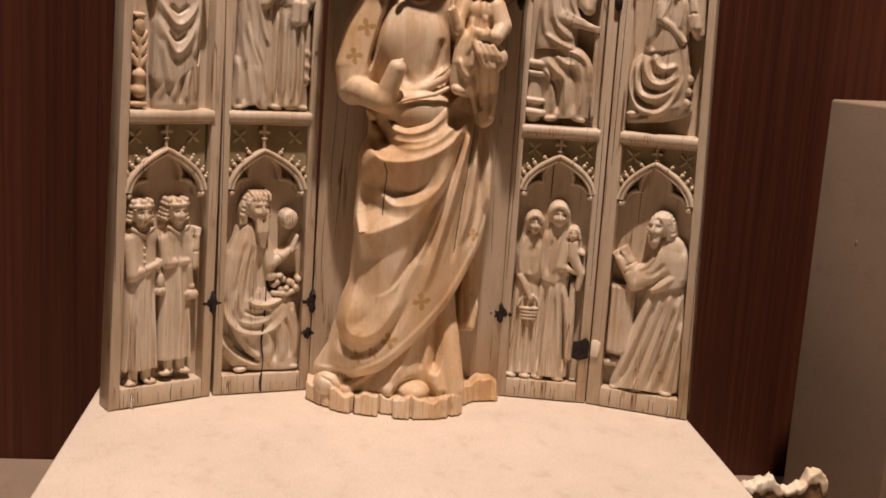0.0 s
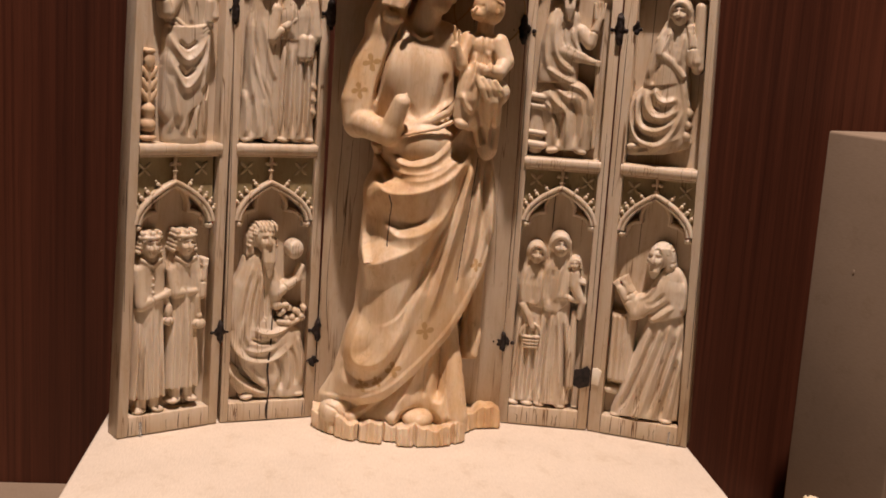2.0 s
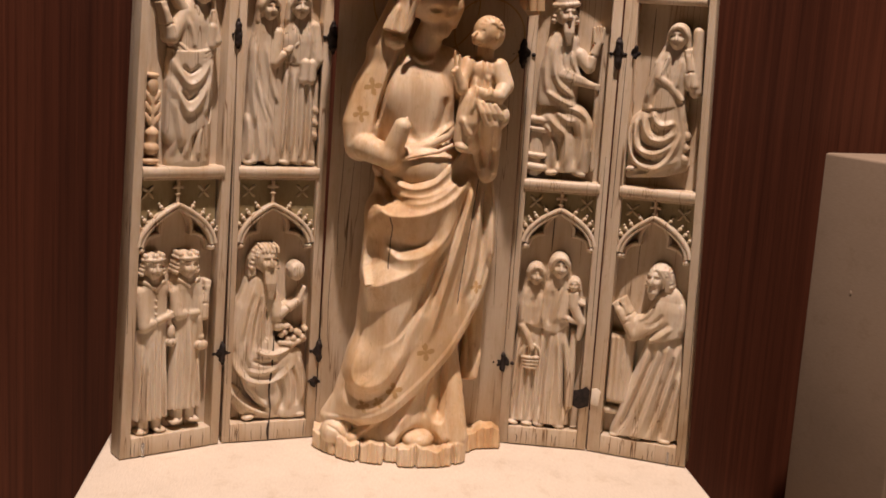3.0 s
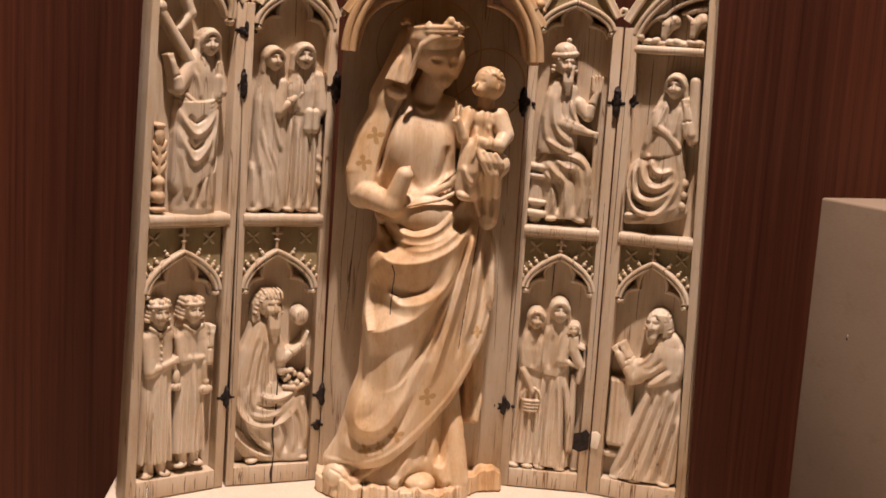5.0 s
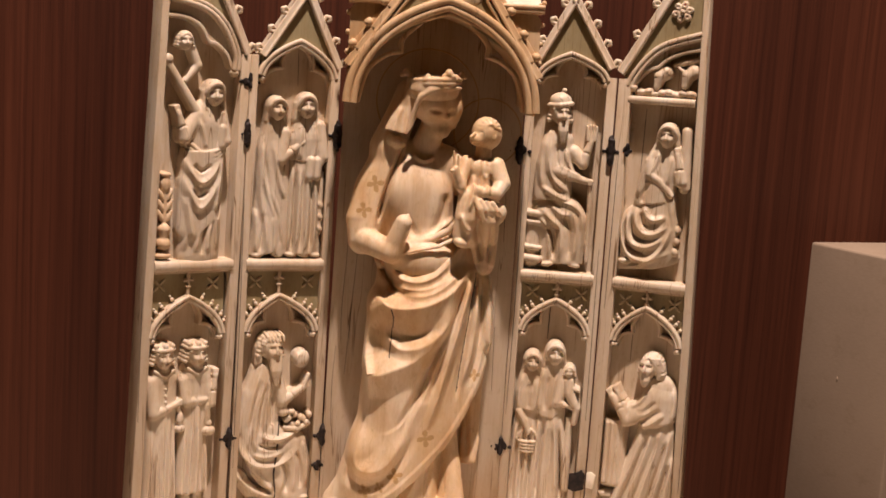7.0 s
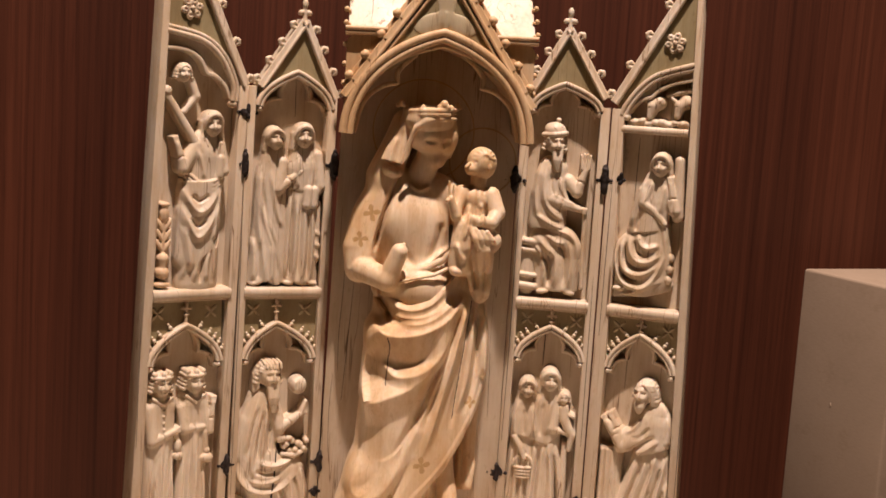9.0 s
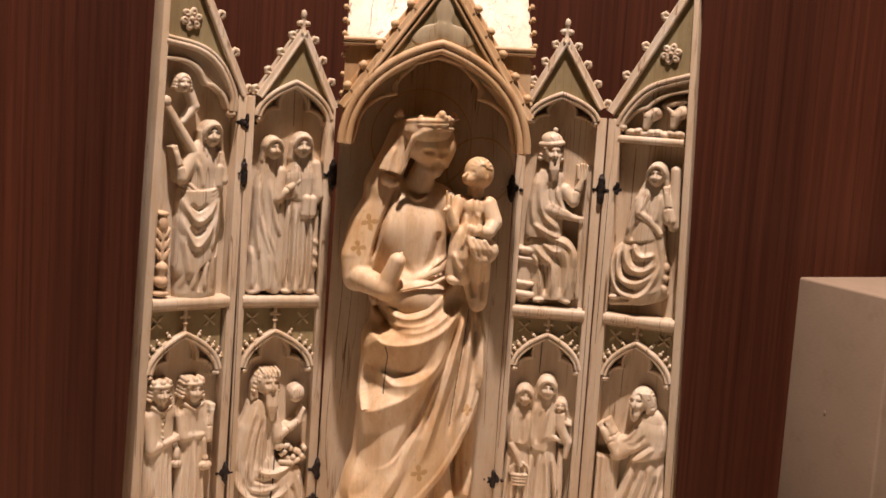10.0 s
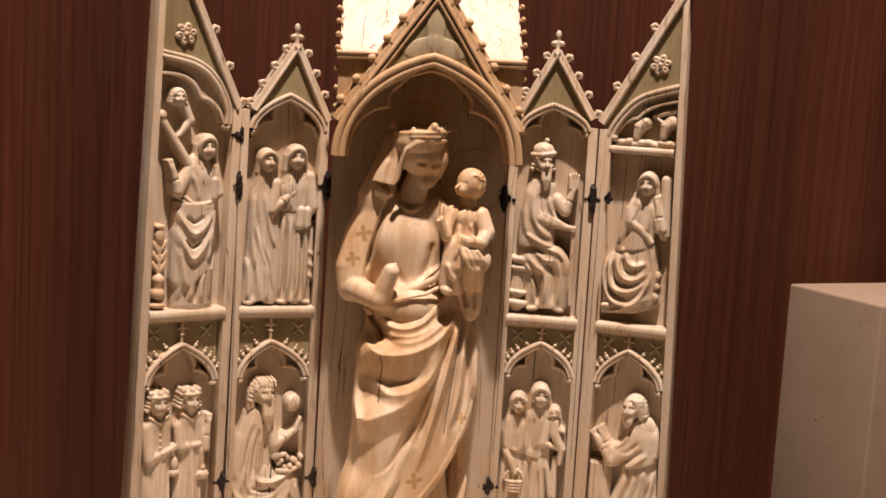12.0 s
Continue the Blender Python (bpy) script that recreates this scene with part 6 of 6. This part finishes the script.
def profile_man(c):
    table = c.like()
    table.limb((13.4, -5, 0), (13.2, -4.8, 80), 6.4, 6.0, 1.0, 0.6)
    table.trim((0, 50), (27, 27))
    table.trim((0, 50), (62.5, 62.0), False)
    for i in range(4):
        table.pleat([(8.6 + 2.8 * i, 62), (8.6 + 2.9 * i, 48), (8.4 + 3.0 * i, 28)], 1.8, 1.5, 1.5, 1.2, (0.1, 0.02))
    c.merge(table, 0.4)
    c.limb((8.4, -4.4, 22), (17, -4.4, 22), 2.0, 2.0, 0.6)
    drape(c, [([(24, -5, 10), (29, -4.6, 34), (34, -4.4, 62)], [13.5, 11.5, 8.6]), ([(36, -5, 10), (38, -4.8, 30), (38, -4.6, 52)], [8, 6.5, 5.5])],
          [([(29, 62), (22, 38), (12, 10)], 1.5, 2.0, 2.6), ([(33, 63), (27.5, 40), (18, 10)], 1.5, 2.2, 2.4), ([(31, 58), (25, 38), (15.4, 10)], -1.4, 1.4), ([(37.5, 64), (33, 42), (25.5, 10)], 1.5, 2.0, 2.6),
           ([(35.5, 58), (30.4, 38), (22, 10)], -1.4, 1.5), ([(42, 62), (38.5, 40), (32, 10)], 1.3, 2.0), ([(40, 56), (35.8, 36), (29, 10)], -1.3, 1.5), ([(43.5, 48), (41.4, 30), (39, 10)], 1.2, 1.8), ([(42, 44), (38.6, 26), (35.6, 10)], -1.2, 1.4)],
          hem=((0, 12, 24, 36, 50), (9.4, 10, 11.4, 10.6, 12)), deep=0.44, forward=0)
    # loose upper garment, tied at the waist
    drape(c, [([(33.5, -4, 66), (34, -3.8, 76), (34.5, -3.8, 82)], [9.5, 8.8, 6.5]), ([(34, -3, 80), (27, -2.0, 69), (22, -1.2, 66)], [5.5, 5.2, 4.4])],
          [([(41, 84), (42, 74), (41.5, 66)], 0.8, 1.6), ([(36, 72), (29, 66), (24, 62)], -1.2, 1.6), ([(38, 70), (31, 63.5), (26, 61)], 1.2, 1.6), ([(33, 76), (28, 70), (23, 69)], -0.9, 1.4), ([(28, 80), (24.5, 74), (20, 71)], 0.8, 1.6)],
          hem=((0, 16, 25, 34, 44, 60), (56, 59, 59.5, 62.5, 66, 66)), forward=2)
    shoe(c, 14.0, 10.2, 1)
    shoe(c, 24.0, 10.2, 1)
    shoe(c, 38.5, 10.6, -1)
    head(c, 28.0, 93.0, 5.9, -0.85)
    beard(c, 28.2, 92.6, 5.8, -0.7, 1.1)
    for i in range(4):
        c.chain([(29 + 1.2 * i, 2.4 - 0.5 * i, 97.4), (32 + 0.9 * i, 1.0 - 0.6 * i, 93), (32.6 + 0.9 * i, 0.0 - 0.5 * i, 87.5)], [0.8, 1.0, 0.8], 0.3)
    arm(c, (27.0, 70), (19.0, 64.0), (10.5, 75.0), 3.0)
    arm(c, (24.0, 72), (18.0, 69), (13.5, 77.0), 2.0)


relief(far_right, "relief_figure", 6, 45.5, 8, 105, profile_man, 7)


def reclining(c):
    drape(c, [([(23, -4.6, 152), (22, -4.2, 165), (24, -4, 176)], [12.5, 13, 10]), ([(12.5, -4.8, 148), (12.5, -4.6, 160), (14, -4.4, 168)], [5.5, 6, 6]), ([(9, -5, 143), (22, -5, 146), (33, -5, 149)], [3, 4.5, 4])],
          [([(8, 172), (7.6, 158), (12, 148.5), (22, 146.5), (33, 152)], 1.5, 2.6, 1.6), ([(10.5, 172), (10.2, 161), (13.5, 154.6), (22, 153.6), (31, 160)], 1.6, 2.4, 2.0), ([(9.4, 168), (9.2, 158), (13, 151.4), (22, 150)], -1.2, 1.4),
           ([(14, 174), (15, 165), (19, 160.4), (25, 160.4), (31, 165)], 1.6, 2.2, 1.8), ([(12.4, 170), (12.6, 161), (17, 157.2), (25, 157)], -1.2, 1.4), ([(18.5, 175), (19.8, 169.5), (24, 167.2), (30, 169.5)], 1.5, 2.2, 1.8),
           ([(17, 171), (18, 165.5), (22, 163.6)], -1.1, 1.3), ([(33, 166), (28, 152), (18, 144), (8, 141.5)], 1.2, 1.8)], hem=((0, 10, 25, 36, 50), (140.4, 140.6, 142.5, 146, 146)), deep=0.42, forward=0)
    drape(c, [([(22, -4.2, 176), (24, -4, 190), (26, -4, 201)], [10, 9, 7])],
          [([(20.5, 203), (16.5, 190), (14, 177)], 1.2, 2.0), ([(24, 202), (21.5, 194), (19, 188)], 1.0, 1.5), ([(30, 200), (29, 192), (28, 184)], 0.9, 1.8), ([(19.6, 186), (17.6, 180), (17, 175)], -0.9, 1.4)],
          hem=((0, 12, 20, 32, 50), (173, 173.5, 175, 177, 177)), forward=1)
    head(c, 26.8, 209.5, 5.2, -0.2, cover="hood")
    arm(c, (31.5, 196), (35.0, 187), (32.6, 199.5), 2.2)
    c.chain([(19.0, -1.8, 196), (19.6, -0.6, 190), (25, -0.2, 186.5), (31, -0.4, 180)], [2.6, 2.5, 2.0, 1.3], 0.8)
    c.limb((35.5, -4.0, 212), (36.8, -3.6, 184), 2.4, 2.8, 1.0)
    c.chain([(30, -1.4, 181), (31.6, -1.8, 172), (33.4, -2.4, 160), (32.6, -2.8, 152)], [1.4, 1.6, 1.6, 1.2], 0.5)
    for z in (163, 157.5, 152):
        c.egg(34.6, -2.8, z, 1.8, 1.6, 2.4, 30, 0.4)
    shoe(c, 10.0, 145.4, 1)


relief(far_right, "relief_figure", 6, 41.0, 135.5, 222, reclining, 8)


def manger(c):
    for x, z, turn in ((19.5, 237.0, 12), (33.0, 238.0, -8)):
        c.chain([(x + 3, -4.6, z + 3), (x + 0.5, -3.4, z + 1), (x - 0.5, -2.6, z - 4)], [3.6, 3.0, 1.8], 0.8)
        for s in (-1, 1):
            c.limb((x + s * 2.0, -3.6, z + 3), (x + s * 4.2, -3.6, z + 4.8), 1.1, 0.6, 0.4)
        c.egg(x - 1.0, -1.6, z + 0.6, 0.7, 0.6, 0.6, 0, 0.2, True)
    c.chain([(27, -4.5, 244), (32, -4.2, 245.5), (38, -4.4, 247)], [1.2, 1.5, 1.4], 0.6)
    for i in range(8):
        c.egg(11.5 + 3.4 * i, -3.2, 230.0 + 0.7 * math.sin(i * 2.2), 2.4, 2.2, 1.7, 20 * math.sin(i), 0.7)
    c.limb((9.5, -4.4, 229.6), (37, -4.4, 229.6), 1.8, 1.8, 0.6)


relief(far_right, "relief_manger", 7, 39.5, 226, 250, manger, 8)

# fine drying cracks in the boards
for line, r in (([(-38, 152), (-38.2, 136), (-39.4, 112), (-39.0, 94)], 0.13), ([(-33, 140), (-34.2, 118), (-35, 102), (-36.4, 78)], 0.15), ([(-41.5, 92), (-42.4, 72), (-42.0, 50)], 0.12),
                ([(40.4, 182), (41.0, 150)], 0.12), ([(39.5, 106), (40.2, 72)], 0.12)):
    slit(tabernacle, line, r, 0.12)
for root, line, r, d in ((near_right, [(20.6, 121), (20.2, 100)], 0.28, -7.9), (far_right, [(17, 116), (16.6, 92)], 0.16, -7.9), (near_left, [(-18.5, 240), (-18.2, 222)], 0.16, -7.9), (far_right, [(14, 222), (13.6, 190)], 0.18, -7.9),
                         (near_right, [(1.8, 190), (2.2, 120), (1.6, 60)], 0.18, 0.1), (near_left, [(-44.8, 200), (-44.2, 120), (-44.8, 30)], 0.16, 0.1), (far_left, [(-47, 120), (-47.6, 60)], 0.16, 0.1),
                         (far_right, [(3.2, 200), (2.6, 120)], 0.18, 0.1), (far_right, [(47.4, 100), (48, 30)], 0.16, 0.1), (near_right, [(42.6, 150), (43, 60)], 0.15, 0.1)):
    slit(root, line, r, d)

# ---- clear pins that hold the wings just off the plinth ----
for root, x in ((far_left, -39.5), (far_right, 41.5)):
    ob = part("clear_pin", moulding([(x, -0.4), (x, 6.5)], [(-0.5, 0.4), (-0.5, 1.4), (0.5, 1.4), (0.5, 0.4)]), CLEAR, root, "clear acrylic support pin")
